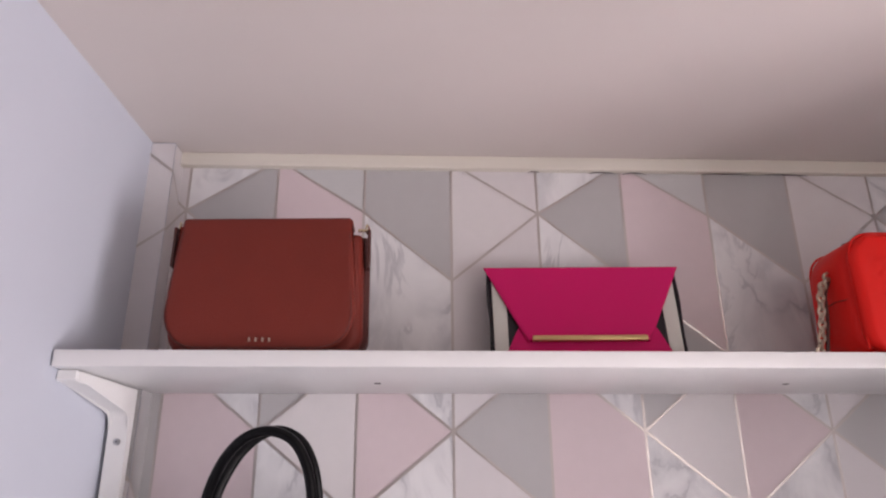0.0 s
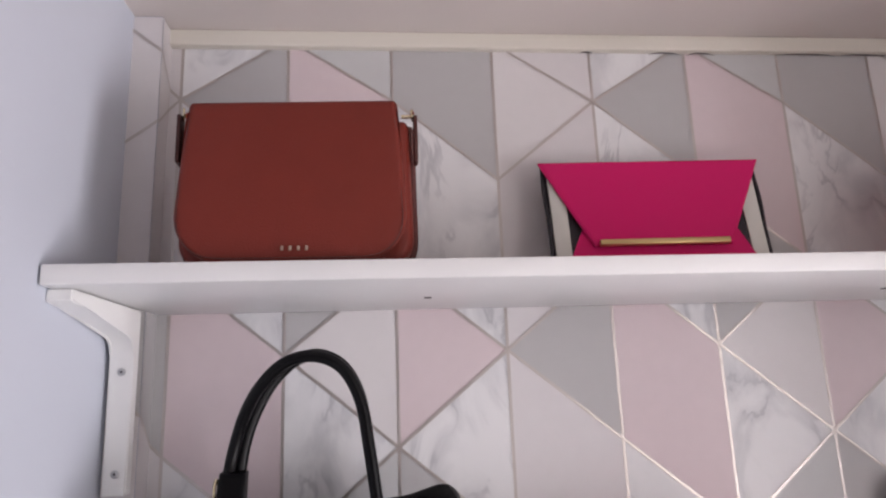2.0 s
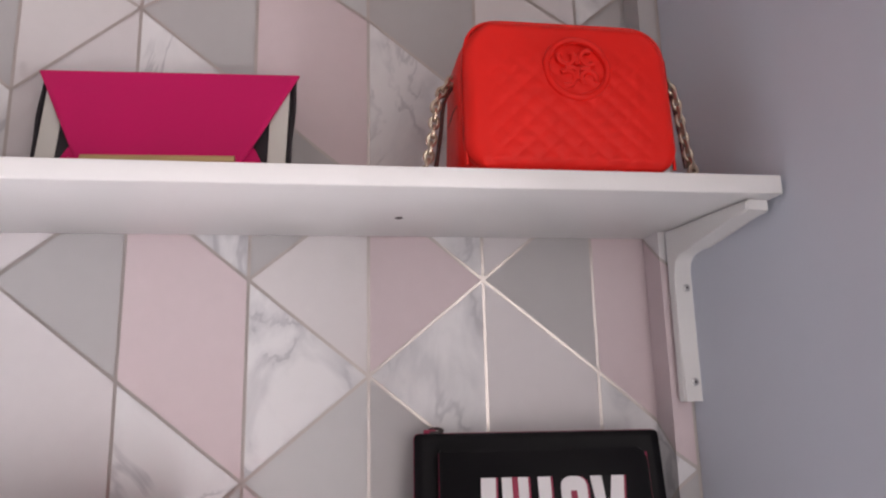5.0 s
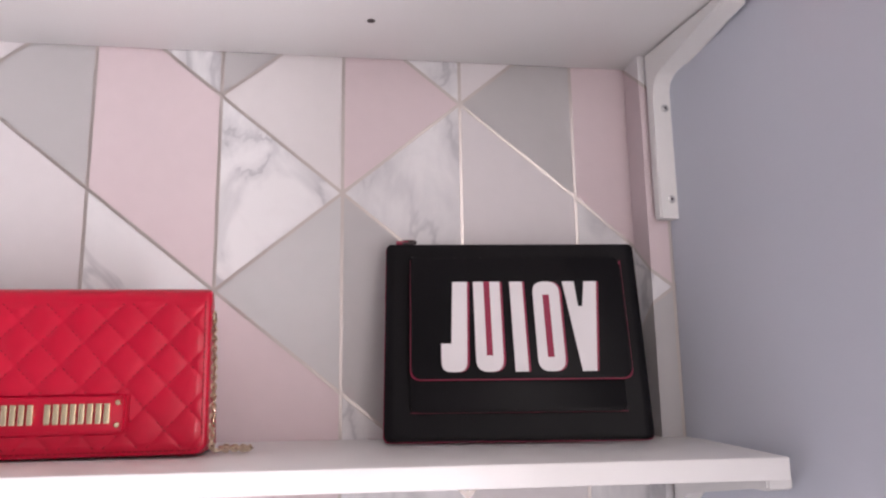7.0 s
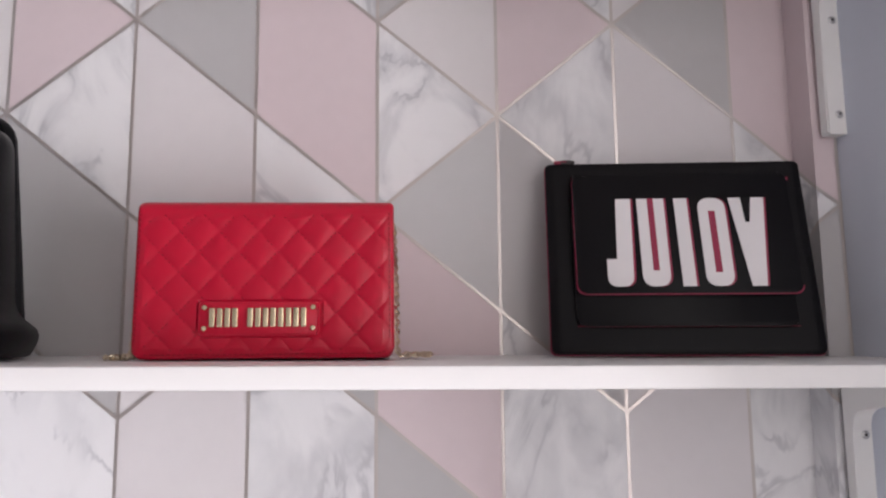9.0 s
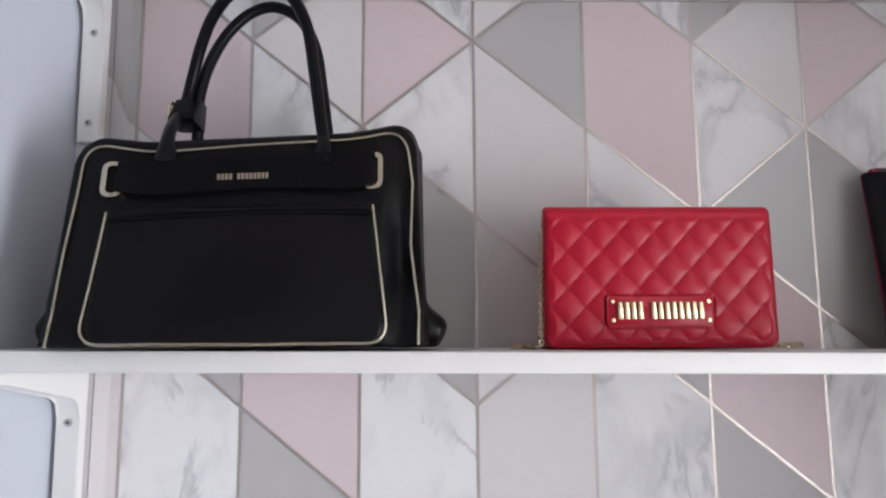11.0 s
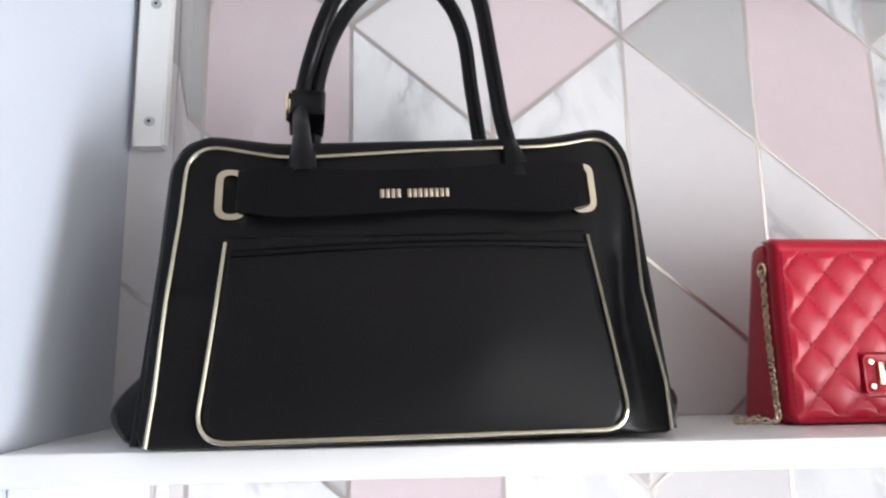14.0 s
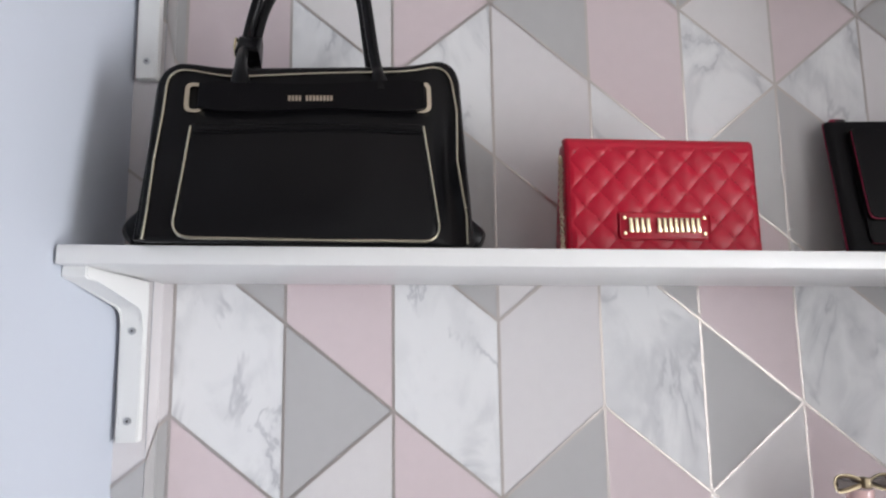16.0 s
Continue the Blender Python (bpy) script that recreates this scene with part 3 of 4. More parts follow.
def camera_bag():
    ob = thing("camera_bag", pose(0.446, -0.145, TOP, 0, 0, 0.5), "coral red quilted camera bag with a round emblem and chain strap", "handbag")
    h = 0.155
    core = cushion(B(), round_span(0.208, 0.202, h, 0.024, 0.042), 0.0005, h, lambda f: -0.040 + 0.006 * f, lambda f: 0.058 - 0.012 * f, 40, 34, 0.014)
    part("body", core, CORAL, ob)

    def puff(x, z):
        edge = max(0.0, min(1.0, (0.128 - z) / 0.03)) * max(0.0, min(1.0, (0.086 - abs(x)) / 0.02))
        return quilt(0.0225, 0.0205, 0.0017)(x, z) * edge + 0.006 * (1 - (x / 0.1) ** 2) * math.sin(math.pi * min(1, z / h))
    front = cushion(B(), lambda f: [q + 0.0025 for q in round_span(0.208, 0.204, h - 0.001, 0.028, 0.042)(f)], 0.0005, h - 0.001, lambda f: -0.056 + 0.008 * f, lambda f: -0.034 + 0.004 * f, 130, 100, 0.012, puff)
    front = part("front_panel", front, CORAL, ob, "diamond quilted coral red front")
    rim = [(x, -0.0455 + 0.05 * (z / h) * 0.1, z) for x, z in rounded([(-0.0985, 0.006), (-0.0975, h - 0.0015), (0.1025, h - 0.0015), (0.1035, 0.006)], [0, 0.038, 0.038, 0], 12)]
    part("piping", tube(B(), rim, 0.0016, 7), CORAL, ob)
    rim = [(x, 0.046, z) for x, z in rounded([(-0.1010, 0.006), (-0.0960, h - 0.001), (0.0960, h - 0.001), (0.1010, 0.006)], [0, 0.038, 0.038, 0], 12)]
    part("piping", tube(B(), rim, 0.0016, 7), CORAL, ob)
    zipper = B()
    box(zipper, -0.07, 0.07, 0.001, 0.009, h - 0.001, h + 0.0012, 0.0006)
    part("zip", zipper, RUST_DARK, ob, "zip along the top")
    # round emblem with a four-armed open figure
    cx, cz, y = 0.008, 0.1005, -0.0572
    emblem = part("emblem", tube(B(), [(cx + 0.0300 * math.cos(a), y + 0.0022 * math.sin(a), cz + 0.0300 * math.sin(a)) for a in [k * math.pi / 24 for k in range(48)]], 0.0036, 8, True), CORAL, front, "raised round coral emblem")
    bm = B()
    for k in range(4):
        a = k * math.pi / 2 + math.pi / 4
        tube(bm, [(cx + 0.0150 * math.cos(a) + 0.0075 * math.cos(t), y, cz + 0.0150 * math.sin(a) + 0.0075 * math.sin(t)) for t in [j * math.pi / 8 for j in range(3 + 4 * k, 15 + 4 * k)]], 0.0031, 6)
        b = k * math.pi / 2
        tube(bm, [(cx + 0.003 * math.cos(b), y, cz + 0.003 * math.sin(b)), (cx + 0.012 * math.cos(b), y, cz + 0.012 * math.sin(b))], 0.0031, 6)
    part("emblem_figure", bm, CORAL, front)
    for s in (-1, 1):
        part("side_seam", tube(B(), [(s * 0.1032, -0.030, 0.070), (s * 0.1036, -0.005, 0.073), (s * 0.1020, 0.040, 0.070)], 0.0005, 5), RUST_DARK, ob)
        d = 0.0 if s < 0 else -0.034
        e = 0.005 if s < 0 else 0.0
        path = smooth_path([(s * 0.101, d, 0.112), (s * (0.113 + e), d - 0.004, 0.088), (s * (0.118 + e), d - 0.004, 0.055), (s * (0.124 + e), d - 0.002, 0.022), (s * (0.129 + e), d, 0.006), (s * 0.122, d + 0.025, 0.005)])
        part("chain", chain(B(), path, 0.0120, 0.0021, 6), CHAIN, ob, "chunky pale gold chain")
        part("chain_tab", tube(B(), smooth_path([(s * 0.099, d, 0.108), (s * 0.1115, d - 0.002, 0.085), (s * 0.1160, d - 0.003, 0.050), (s * 0.1215, d, 0.012)]), 0.0022, 6), RUST_DARK, ob)


# ---- bags on the middle shelf ----
def mid_top(x):
    return MID - math.tan(radians(0.45)) * x


def tote():
    cx = -0.352
    ob = thing("tote_bag", pose(cx, -0.130, mid_top(cx) + 0.0008, 0, 0.0, 5.0), "black leather tote bag with gold piping and two upright handles", "handbag")
    h, k = 0.202, 0.37

    def yf(f):
        return -0.074 + 0.036 * f

    def dip(x, z):
        """How far the top edge sags between the handles."""
        s = max(0.0, min(1.0, (0.140 - abs(x)) / 0.055))
        return 0.0060 * s * s * (3 - 2 * s) * (z / h) ** 4

    def face(x, z, up=0.0):
        """A point on the front panel, at the lean, the taller right side and the sagging top."""
        return x, yf(z / h) - 0.003 - up, z * (1 + k * x) - dip(x, z)

    def sag(bm):
        for v in bm.verts:
            v.co.z -= dip(v.co.x, v.co.z / (1 + k * v.co.x))
        return bm

    def fold_in(x, z):
        return 0.0022 * noise.noise((x * 22, 3.0, z * 26)) + 0.004 * math.sin(9 * x + 1.0) * (z / h) * (1 - z / h) * 2 + 0.013 * math.exp(-((x - 0.136) / 0.011) ** 2) * math.exp(-((z - 0.070) / 0.06) ** 2) * -1
    front = cushion(B(), lambda f: [q - 0.0025 for q in round_span(0.322, 0.310, h, 0.010, 0.028)(f)], 0.0, h, lambda f: yf(f) - 0.003, lambda f: yf(f) + 0.014, 60, 40, 0.006, fold_in, k)
    front = part("front_panel", sag(front), BLACK, ob, "black leather front with gold piping")

    def gusset_span(f):
        l, r = round_span(0.319, 0.318, h, 0.004, 0.022)(f)
        out = 0.026 * math.exp(-((f - 0.10) / 0.13) ** 2) - 0.001 * math.exp(-((f - 0.5) / 0.2) ** 2)
        return l - out, r + 0.8 * out * (1 if f < 0.10 else math.exp(-((f - 0.10) / 0.08) ** 2))
    part("gusset", sag(cushion(B(), gusset_span, 0.0, h - 0.004, lambda f: -0.052 + 0.03 * f, lambda f: 0.052 - 0.03 * f, 30, 40, 0.016, None, k)), BLACK, ob, "soft folded side gusset")
    part("back_panel", sag(cushion(B(), round_span(0.314, 0.300, h + 0.014, 0.010, 0.024), 0.0, h + 0.014, lambda f: 0.052 - 0.034 * f, lambda f: 0.070 - 0.036 * f, 30, 24, 0.006, None, k)), BLACK, ob)
    edge = rounded([(-0.1565, 0.002), (-0.1465, h - 0.009), (-0.080, h - 0.015), (0.0, h - 0.011), (0.1425, h - 0.009), (0.150, 0.002)], [0, 0.022, 0.02, 0.02, 0.022, 0], 8)
    dense = []
    for a, b in zip(edge, edge[1:]):
        for i in range(6):
            t = i / 6
            dense.append((a[0] + (b[0] - a[0]) * t, a[1] + (b[1] - a[1]) * t))
    dense.append(edge[-1])
    part("piping", tube(B(), [(face(x, z, 0.0012)[0] + 0.0022 * math.sin(z * 55) * (1 if x > 0.12 else 0.25), face(x, z, 0.0012)[1], face(x, z)[2]) for x, z in dense], 0.0015, 8), PIPING, front, "gold piping round the front")
    outer = [(x * 1.04, z + 0.0070 * (1 if z > h * 0.8 else 0)) for x, z in dense]
    part("edge_binding", tube(B(), [(p[0], p[1] + 0.010, p[2]) for p in (face(x, z) for x, z in outer)], 0.0042, 8), BLACK, front)
    # front pocket with its gold outline
    pk = rounded([(-0.1215, 0.124), (-0.1255, 0.070), (-0.1320, 0.0035), (0.1240, 0.0035), (0.1165, 0.070), (0.1100, 0.124)], [0, 0.03, 0.020, 0.020, 0.03, 0], 8)
    full = []
    for a, b in zip(pk, pk[1:]):
        full += [(a[0] + (b[0] - a[0]) * i / 5, a[1] + (b[1] - a[1]) * i / 5) for i in range(5)]
    full.append(pk[-1])
    pocket = cushion(B(), lambda f: (-0.1310 + 0.0100 * f + (0.012 * (1 - f * 8) ** 2 if f < 0.125 else 0), 0.1230 - 0.0135 * f - (0.012 * (1 - f * 8) ** 2 if f < 0.125 else 0)), 0.0035, 0.127,
                     lambda f: yf((0.0035 + f * 0.1235) / h) - 0.006, lambda f: yf((0.0035 + f * 0.1235) / h) + 0.004, 40, 24, 0.0015, lambda x, z: 0.0085 * math.cos(x * 11) * math.sin(math.pi * min(1.0, (z - 0.0035) / 0.1235) ** 0.7) + 0.0016 * noise.noise((x * 16, 7.0, z * 20)), k)
    pocket = part("pocket", pocket, BLACK, front, "plain black front pocket")
    part("pocket_piping", tube(B(), [face(x, z, 0.0032) for x, z in full], 0.0015, 8), PIPING, pocket, "gold pocket outline")
    rows = [[face(x, 0.1205 - dz + 0.004 * (1 - (x / 0.115) ** 2), 0.0068) for x in [-0.116 + 0.222 * i / 30 for i in range(31)]] for dz in (0.0, 0.008)]
    rows += [[face(x + (0.004 if x < 0 else -0.004), z, 0.0056) for x, z in full if 0.02 < z < 0.118 and x * q > 0] for q in (-1, 1)]
    for row in rows:
        part("stitching", stitches(B(), row), STITCH, pocket)
    part("pocket_fold", tube(B(), [face(x, 0.1165 + 0.004 * (1 - (x / 0.115) ** 2), 0.0042) for x in [-0.118 + 0.226 * i / 30 for i in range(31)]], 0.0022, 6), BLACK_MATT, pocket)
    # belt strap through two metal slots
    bm = B()
    def ease(x):
        return min(1.0, (x + 0.118) / 0.022, (0.114 - x) / 0.022)
    top = [(x, 0.1690 + 0.0035 * ease(x) - 0.0025 * math.cos(x * 26 + 0.3)) for x in [-0.116 + 0.228 * i / 40 for i in range(41)]]
    bot = [(x, 0.1445 - 0.0040 * ease(x) + 0.0016 * math.cos(x * 38 - 0.4)) for x, z in top[::-1]]
    slab(bm, [(x, z * (1 + k * x)) for x, z in top + bot], -0.012, -0.004, 0.0015, lambda x, z: yf(z / h / (1 + k * x)))
    strap = part("belt_strap", bm, BLACK_MATT, front, "black belt strap")
    for row, dz in ((top, -0.0030), (bot, 0.0030)):
        part("stitching", stitches(B(), [face(x, z + dz, 0.0090) for x, z in row[2:-2]], r=0.0003), STITCH, strap)
    for x in (-0.1195, 0.1095):
        outer = rounded([(x - 0.0095, 0.1390), (x + 0.0095, 0.1390), (x + 0.0095, 0.1745), (x - 0.0095, 0.1745)], 0.0088, 6)
        inner = rounded([(x - 0.0050, 0.1430), (x + 0.0050, 0.1430), (x + 0.0050, 0.1705), (x - 0.0050, 0.1705)], 0.0048, 6)
        ring = plate_ring(B(), outer, inner, 0.0060, 0.0005, lambda a, b, y: face(a, b, y))
        part("metal_slot", ring, SLOT, front, "pale gold metal slot", False)
    for i in range(13):
        if i == 4:
            continue
        x = -0.0245 + 0.0035 * i
        p = face(x - 0.004, 0.1555, 0.0095)
        part("logo_bar", box(B(), p[0], p[0] + 0.0025, p[1] - 0.0012, p[1] + 0.0012, p[2] - 0.0028, p[2] + 0.0028, 0.0003), CHAIN, strap, "gold letter-sized bar")
    # handles
    front_arc = [(-0.0765, -0.046, 0.166), (-0.0772, -0.045, 0.180), (-0.0782, -0.034, 0.200), (-0.0790, -0.008, 0.222), (-0.0785, 0.016, 0.245), (-0.0735, 0.018, 0.272),
                 (-0.0635, 0.006, 0.302), (-0.048, -0.012, 0.327), (-0.026, -0.026, 0.3465), (0.002, -0.034, 0.352), (0.028, -0.036, 0.340), (0.045, -0.036, 0.309),
                 (0.053, -0.036, 0.264), (0.059, -0.036, 0.222), (0.0625, -0.039, 0.200), (0.0645, -0.045, 0.184), (0.0655, -0.046, 0.168)]
    back_arc = [(-0.070, 0.036, 0.172), (-0.0695, 0.034, 0.200), (-0.0690, 0.030, 0.225), (-0.0685, 0.026, 0.247), (-0.0640, 0.026, 0.275), (-0.0545, 0.028, 0.304),
                (-0.039, 0.030, 0.332), (-0.018, 0.030, 0.352), (0.006, 0.030, 0.359), (0.032, 0.030, 0.346), (0.049, 0.030, 0.314), (0.057, 0.036, 0.267),
                (0.063, 0.036, 0.222), (0.068, 0.036, 0.200), (0.071, 0.036, 0.172)]
    for pts in (front_arc, back_arc):
        hd = part("handle", tube(B(), smooth_path(pts), lambda f: 0.0059 + 0.0060 * (max(0, abs(f - 0.5) * 2 - 0.78) / 0.22) ** 1.2, 12), BLACK, ob, "rolled black leather handle")
        part("seam", tube(B(), [(p.x, p.y - 0.0058, p.z) for p in smooth_path(pts[2:-2])], 0.0008, 5), BLACK_MATT, hd)
        if pts is front_arc:
            loop = cushion(B(), lambda f: (-0.0872 + 0.001 * f, -0.0622 + 0.001 * f), 0.2190, 0.2470, lambda f: -0.018 + 0.024 * f, lambda f: 0.036, 12, 10, 0.005)
            loop = part("loop", loop, BLACK_MATT, hd, "black keeper loop round both handles")
            part("buckle", tube(B(), [(-0.0880 + 0.0012 * math.cos(a), 0.004 + 0.005 * math.cos(a), 0.2310 + 0.0105 * math.sin(a)) for a in [j * math.pi / 8 for j in range(16)]], 0.0014, 6, True), GOLD, loop, "small gold buckle ring")


def wallet_bag():
    ob = thing("chain_wallet_bag", pose(0.040, -0.095, mid_top(0.04) + 0.0008, 0, 0, 0.5), "red quilted leather chain bag with gold nameplate bars", "handbag")
    h, w = 0.142, 0.229
    part("body", cushion(B(), round_span(w - 0.005, w - 0.008, h - 0.002, 0.006, 0.006), 0.0, h - 0.002, lambda f: -0.018 + 0.004 * f, lambda f: 0.046 - 0.032 * f, 30, 26, 0.003, None, 0.0, 0.014), RED, ob)
    part("gusset", cushion(B(), round_span(w - 0.006, w - 0.010, h - 0.012, 0.004, 0.004), 0.001, h - 0.012, lambda f: -0.024 + 0.006 * f, lambda f: -0.006, 20, 14, 0.002), RED, ob)

    def puff(x, z):
        inside = max(0.0, min(1.0, (w / 2 - 0.004 - abs(x)) / 0.006)) * max(0.0, min(1.0, (z - 0.005) / 0.006)) * max(0.0, min(1.0, (h - 0.012 - z) / 0.006))
        plate = 0.0 if abs(x - 0.0 + 0.003) < 0.054 and 0.020 < z < 0.052 else 1.0
        return quilt(0.0345, 0.0365, 0.0023)(x + 0.006, z - 0.004) * inside * plate
    def roll(f):
        """How far the flap bends back over the top."""
        d = max(0.0, 0.011 - (1 - f) * h)
        return 0.011 - math.sqrt(0.011 ** 2 - min(d, 0.0106) ** 2)
    flap = cushion(B(), round_span(w, w - 0.002, h, 0.011, 0.006), 0.001, h, lambda f: -0.033 + 0.001 * f + roll(f), lambda f: -0.019 + 0.020 * roll(f) / 0.011, 240, 150, 0.0045, puff)
    flap = part("flap", flap, RED, ob, "red diamond quilted flap")
    rim = [(x, -0.0335, z) for x, z in rounded([(-w / 2 + 0.005, h - 0.012), (-w / 2 + 0.004, 0.005), (w / 2 - 0.004, 0.005), (w / 2 - 0.005, h - 0.012)], [0, 0.011, 0.011, 0], 8)]
    part("stitching", stitches(B(), rim), RED_THREAD, flap)
    for s in (-1, 1):
        for n in range(-8, 12):
            runs, row = [], []
            for i in range(70):
                z = 0.008 + (h - 0.022) * i / 69
                x = s * 0.0345 * (n - (z - 0.004) / 0.0365) - 0.006
                if abs(x) < w / 2 - 0.012 and not (abs(x + 0.003) < 0.055 and 0.019 < z < 0.053):
                    row.append((x, -0.0335 + 0.001 * z / h, z))
                else:
                    runs.append(row)
                    row = []
            for run in runs + [row]:
                if len(run) > 3:
                    part("quilt_stitching", stitches(B(), run, 0.0030, 0.0014, 0.0005), RED_THREAD, flap)
    plate = part("nameplate", slab(B(), rounded([(-0.0555, 0.0215), (0.0485, 0.0215), (0.0485, 0.0510), (-0.0555, 0.0510)], 0.004, 4), -0.0368, -0.031, 0.001), RED, flap, "red leather nameplate")
    part("plate_edge", tube(B(), [(x, -0.0365, z) for x, z in rounded([(-0.0548, 0.0222), (0.0478, 0.0222), (0.0478, 0.0503), (-0.0548, 0.0503)], 0.004, 4)], 0.0008, 5, True), RED, plate)
    for x in (-0.0500, 0.0435):
        for z in (0.0275, 0.0455):
            part("stud", disc(B(), x, -0.0366, z, 0.0027, 0.0022, 14, 0.6), GOLD, plate, "round gold stud")
    for i in range(13):
        if i == 4:
            continue
        x = -0.0455 + 0.00655 * i
        part("logo_bar", box(B(), x, x + 0.0048, -0.0400, -0.0366, 0.0285, 0.0452, 0.0007), GOLD, plate, "gold letter-sized bar")
    for s in (-1, 1):
        x = s * (w / 2 - 0.003)
        ring = part("ring", tube(B(), [(x + s * 0.002, -0.012 + 0.005 * math.cos(a), 0.118 + 0.005 * math.sin(a)) for a in [j * math.pi / 8 for j in range(16)]], 0.0012, 6, True), GOLD, ob, "pale gold ring")
        end = [(x + s * 0.002, -0.013, 0.117), (x + s * 0.004, -0.015, 0.07), (x + s * 0.005, -0.019, 0.02), (x + s * 0.006, -0.021, 0.004), (x + s * 0.012, -0.015, 0.0028), (x + s * 0.022, -0.008, 0.0028), (x + s * 0.032, -0.012, 0.0028)]
        if s < 0:
            end += [(x + s * 0.030, -0.002, 0.0028), (x + s * 0.020, 0.004, 0.0028), (x + s * 0.010, 0.000, 0.0034), (x + s * 0.016, -0.012, 0.0055)]
        else:
            end += [(x + s * 0.036, -0.004, 0.0028), (x + s * 0.026, 0.003, 0.0028), (x + s * 0.006, 0.010, 0.0028)]
        part("chain", chain(B(), smooth_path(end), 0.0058, 0.0011, 5), RED_CHAIN, ob, "fine pale gold chain")


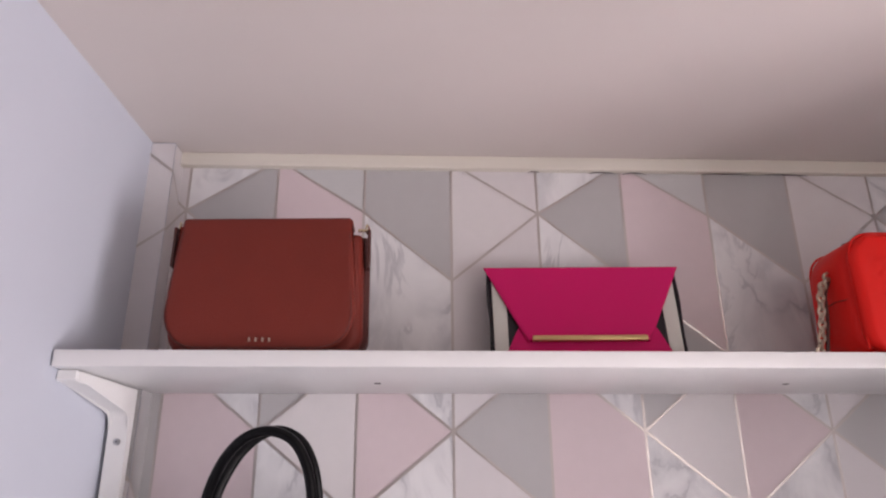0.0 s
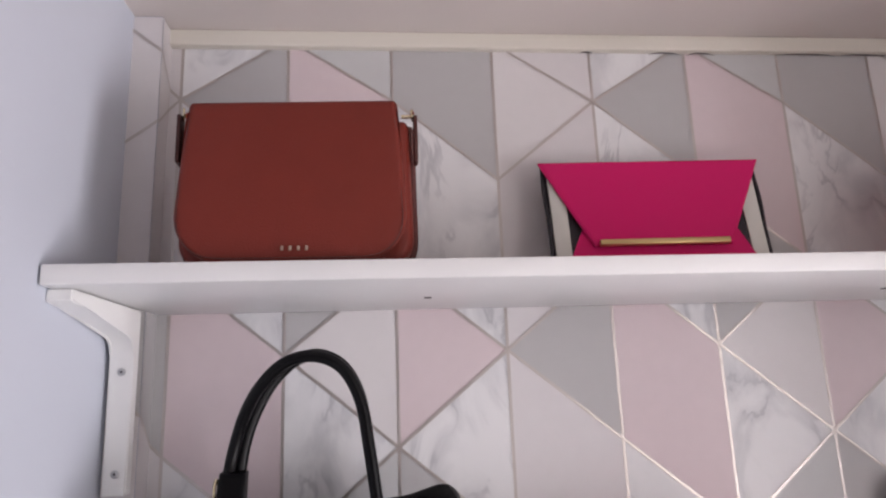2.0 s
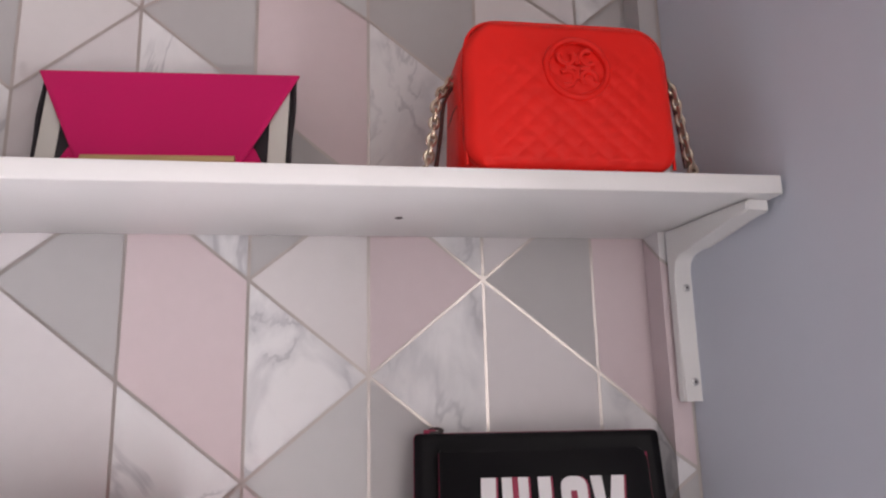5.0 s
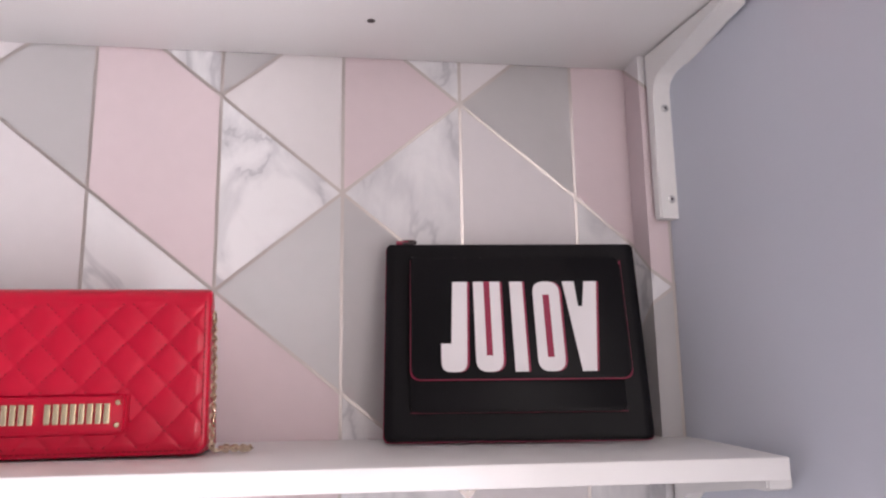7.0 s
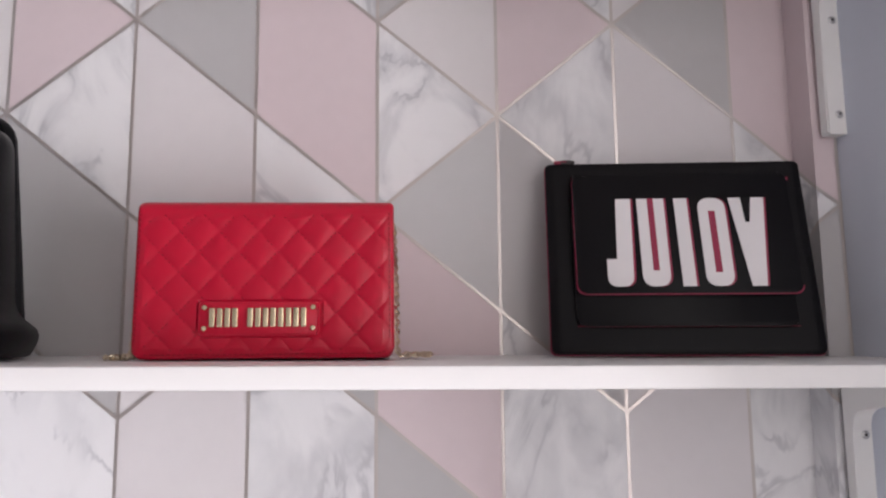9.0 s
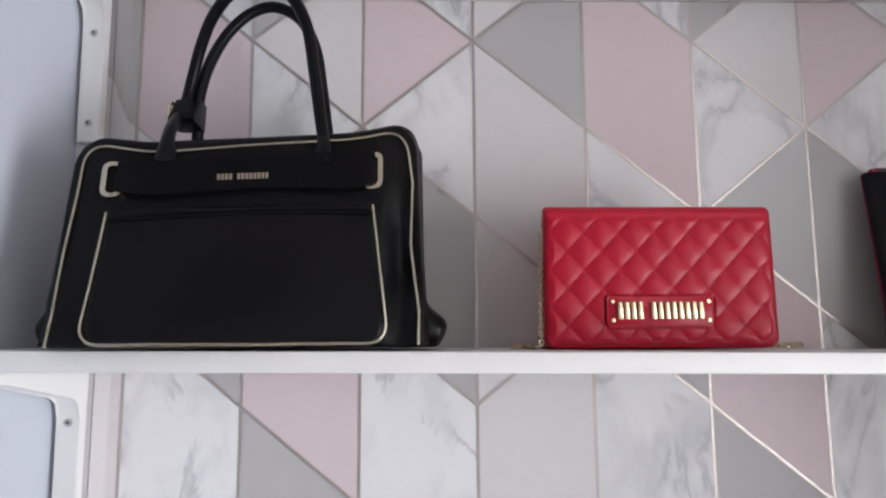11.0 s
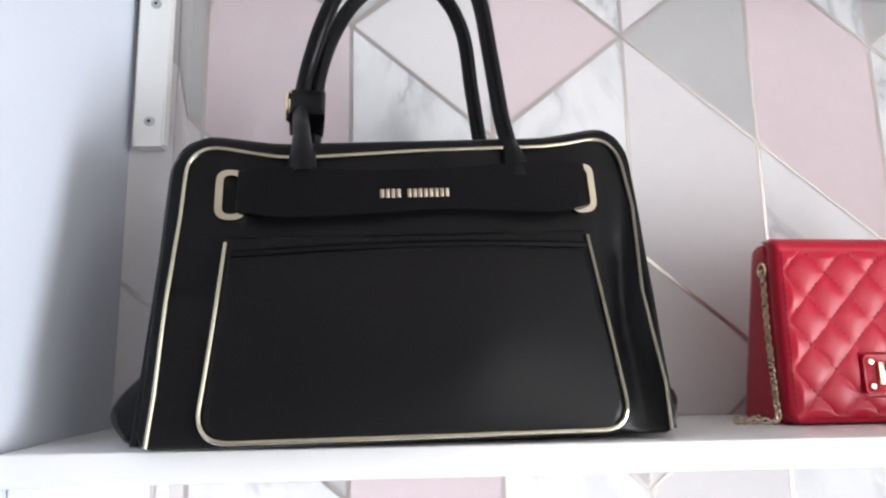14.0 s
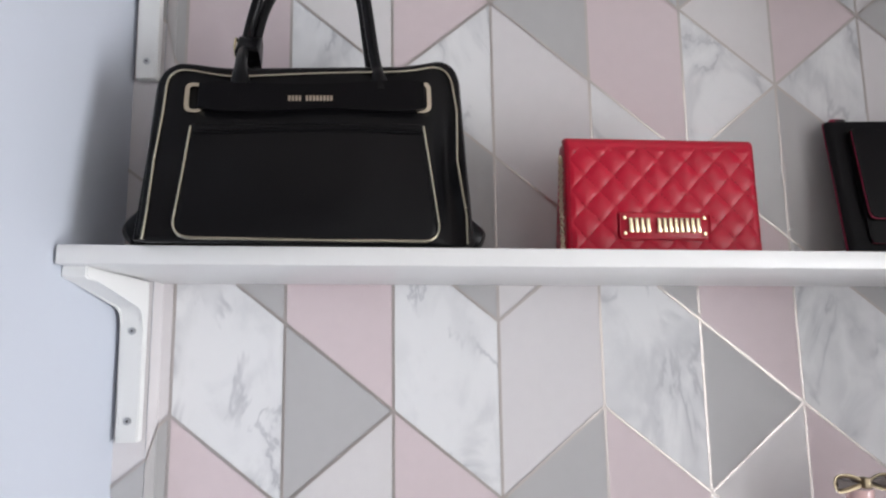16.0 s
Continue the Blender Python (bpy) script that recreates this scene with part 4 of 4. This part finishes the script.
def black_clutch():
    # stands leaning back against the wall, its right side a little forward
    ob = thing("black_clutch", pose(0.4380, -0.0735, mid_top(0.44) + 0.0030, -10.5, 0.35, -5.5), "black leather clutch with bold white printed shapes leaning on the wall", "clutch bag")
    h, w = 0.202, 0.262
    body = cushion(B(), round_span(w + 0.001, w, h, 0.006, 0.005), 0.0, h, lambda f: -0.007, lambda f: 0.008 - 0.004 * f, 30, 24, 0.003)
    part("body", body, CLUTCH_BLACK, ob, "flat black leather pouch")
    rim = [(x, 0.000, z) for x, z in rounded([(-w / 2 - 0.0004, 0.0), (w / 2 + 0.0004, 0.0), (w / 2 - 0.0002, h), (-w / 2 + 0.0002, h)], 0.006, 6)]
    part("edging", tube(B(), rim, 0.0011, 6, True), HOT_PINK, ob, "hot pink edging")
    zp = part("zip_pull", tube(B(), [(-0.108 + 0.0075 * math.cos(a), -0.001 + 0.003 * math.sin(a), h + 0.0035 + 0.0025 * math.sin(a)) for a in [j * math.pi / 8 for j in range(16)]], 0.0017, 6, True), DARK, ob, "dark zip puller")
    part("zip_tongue", box(B(), -0.121, -0.108, -0.004, 0.003, h + 0.0005, h + 0.0045, 0.001), HOT_PINK, zp)
    # pocket under the flap and the flap itself
    part("pocket", slab(B(), rounded([(-0.106, 0.026), (0.1065, 0.026), (0.106, 0.150), (-0.107, 0.150)], 0.008, 6), -0.0115, -0.006, 0.002), CLUTCH_BLACK, ob)
    part("pocket_edging", tube(B(), [(x, -0.0108, z) for x, z in rounded([(-0.1058, 0.0262), (0.1063, 0.0262)], 0, 2)], 0.0007, 5), DARK_PINK, ob)
    outline = rounded([(-0.105, 0.0570), (0.112, 0.0570), (0.1105, 0.184), (-0.106, 0.184)], [0.010, 0.010, 0.014, 0.004], 8)
    flap = part("flap", slab(B(), outline, -0.0205, -0.0085, 0.003), CLUTCH_BLACK, ob, "thick black front flap")
    part("flap_edging", tube(B(), [(x, -0.0180, z) for x, z in rounded([(-0.1055, 0.180), (-0.1052, 0.0568), (0.1122, 0.0568), (0.1107, 0.178)], [0, 0.010, 0.010, 0], 8)], 0.0010, 6), HOT_PINK, flap, "hot pink flap edging")
    z0, z1, y = 0.0635, 0.1550, -0.0206

    def bars(dx, yy, mat, tag):
        shapes = [rounded([(-0.079, z0), (-0.054, z0), (-0.052, z1), (-0.067, z1), (-0.069, z0 + 0.028), (-0.079, z0 + 0.028)], [0.010, 0.010, 0, 0, 0, 0], 6),
                  rounded([(-0.045, z0), (-0.018, z0), (-0.019, z1), (-0.046, z1)], [0.012, 0.012, 0, 0], 7),
                  [(-0.007, z0), (0.006, z0), (0.004, z1), (-0.009, z1)],
                  rounded([(0.016, z0), (0.043, z0), (0.041, z1), (0.014, z1)], 0.012, 7),
                  [(0.059, z0), (0.073, z0), (0.080, z1), (0.045, z1)]]
        for s in shapes:
            part(tag, slab(B(), [(x + dx, z) for x, z in s], yy, yy + 0.002), mat, flap, "", False)
    bars(0.0057, y - 0.0004, HOT_PINK, "print_shadow")
    bars(0.0035, y - 0.0008, PRINT, "print_shape")
    for s in ([(-0.0345, z0 + 0.016), (-0.0285, z0 + 0.016), (-0.0295, z1 + 0.0002), (-0.0355, z1 + 0.0002)], [(0.0255, z0 + 0.014), (0.0320, z0 + 0.014), (0.0305, z1 - 0.014), (0.0240, z1 - 0.014)],
              [(0.0595, z1 - 0.026), (0.0635, z1 - 0.026), (0.067, z1 + 0.0002), (0.057, z1 + 0.0002)]):
        part("print_slot", slab(B(), [(x + 0.0035, z) for x, z in s], y - 0.0012, y + 0.001), HOT_PINK if s[0][0] < 0.05 else CLUTCH_BLACK, flap, "", False)


def perfume():
    ob = thing("perfume_bottle", pose(0.271, -0.085, 0.859), "pink glass perfume bottle with a gold bow on top", "bottle")
    glass = cushion(B(), round_span(0.070, 0.062, 0.135, 0.010, 0.014), 0.0, 0.135, lambda f: -0.020, lambda f: 0.020, 20, 20, 0.008)
    part("bottle", glass, PINK_GLASS, ob)
    cap = B()
    tube(cap, [(0, 0, 0.135), (0, 0, 0.171)], 0.015, 20)
    part("cap", cap, PINK_GLASS, ob)
    for s in (-1, 1):
        loop = [(s * q, -0.010, 0.179 + v) for q, v in ((0.002, 0.0), (0.017, 0.007), (0.032, 0.007), (0.036, 0.0), (0.032, -0.008), (0.016, -0.005), (0.002, 0.0))]
        part("bow_loop", tube(B(), smooth_path(loop), 0.0017, 8, False, 2.2), BOW_GOLD, ob, "gold bow loop")
        # a flat dark brown slab fills the inside of each loop
        inner = rounded([(s * 0.004, 0.177), (s * 0.032, 0.172), (s * 0.034, 0.185), (s * 0.004, 0.181)], 0.003, 4)
        part("bow_fill", slab(B(), inner, -0.0105, -0.0085), BROWN, ob, "dark inside of the bow loop")
    part("bow_knot", box(B(), -0.005, 0.005, -0.017, -0.003, 0.173, 0.185, 0.002), BOW_GOLD, ob, "gold bow knot")


flap_bag()
clutch()
camera_bag()
tote()
wallet_bag()
black_clutch()
perfume()
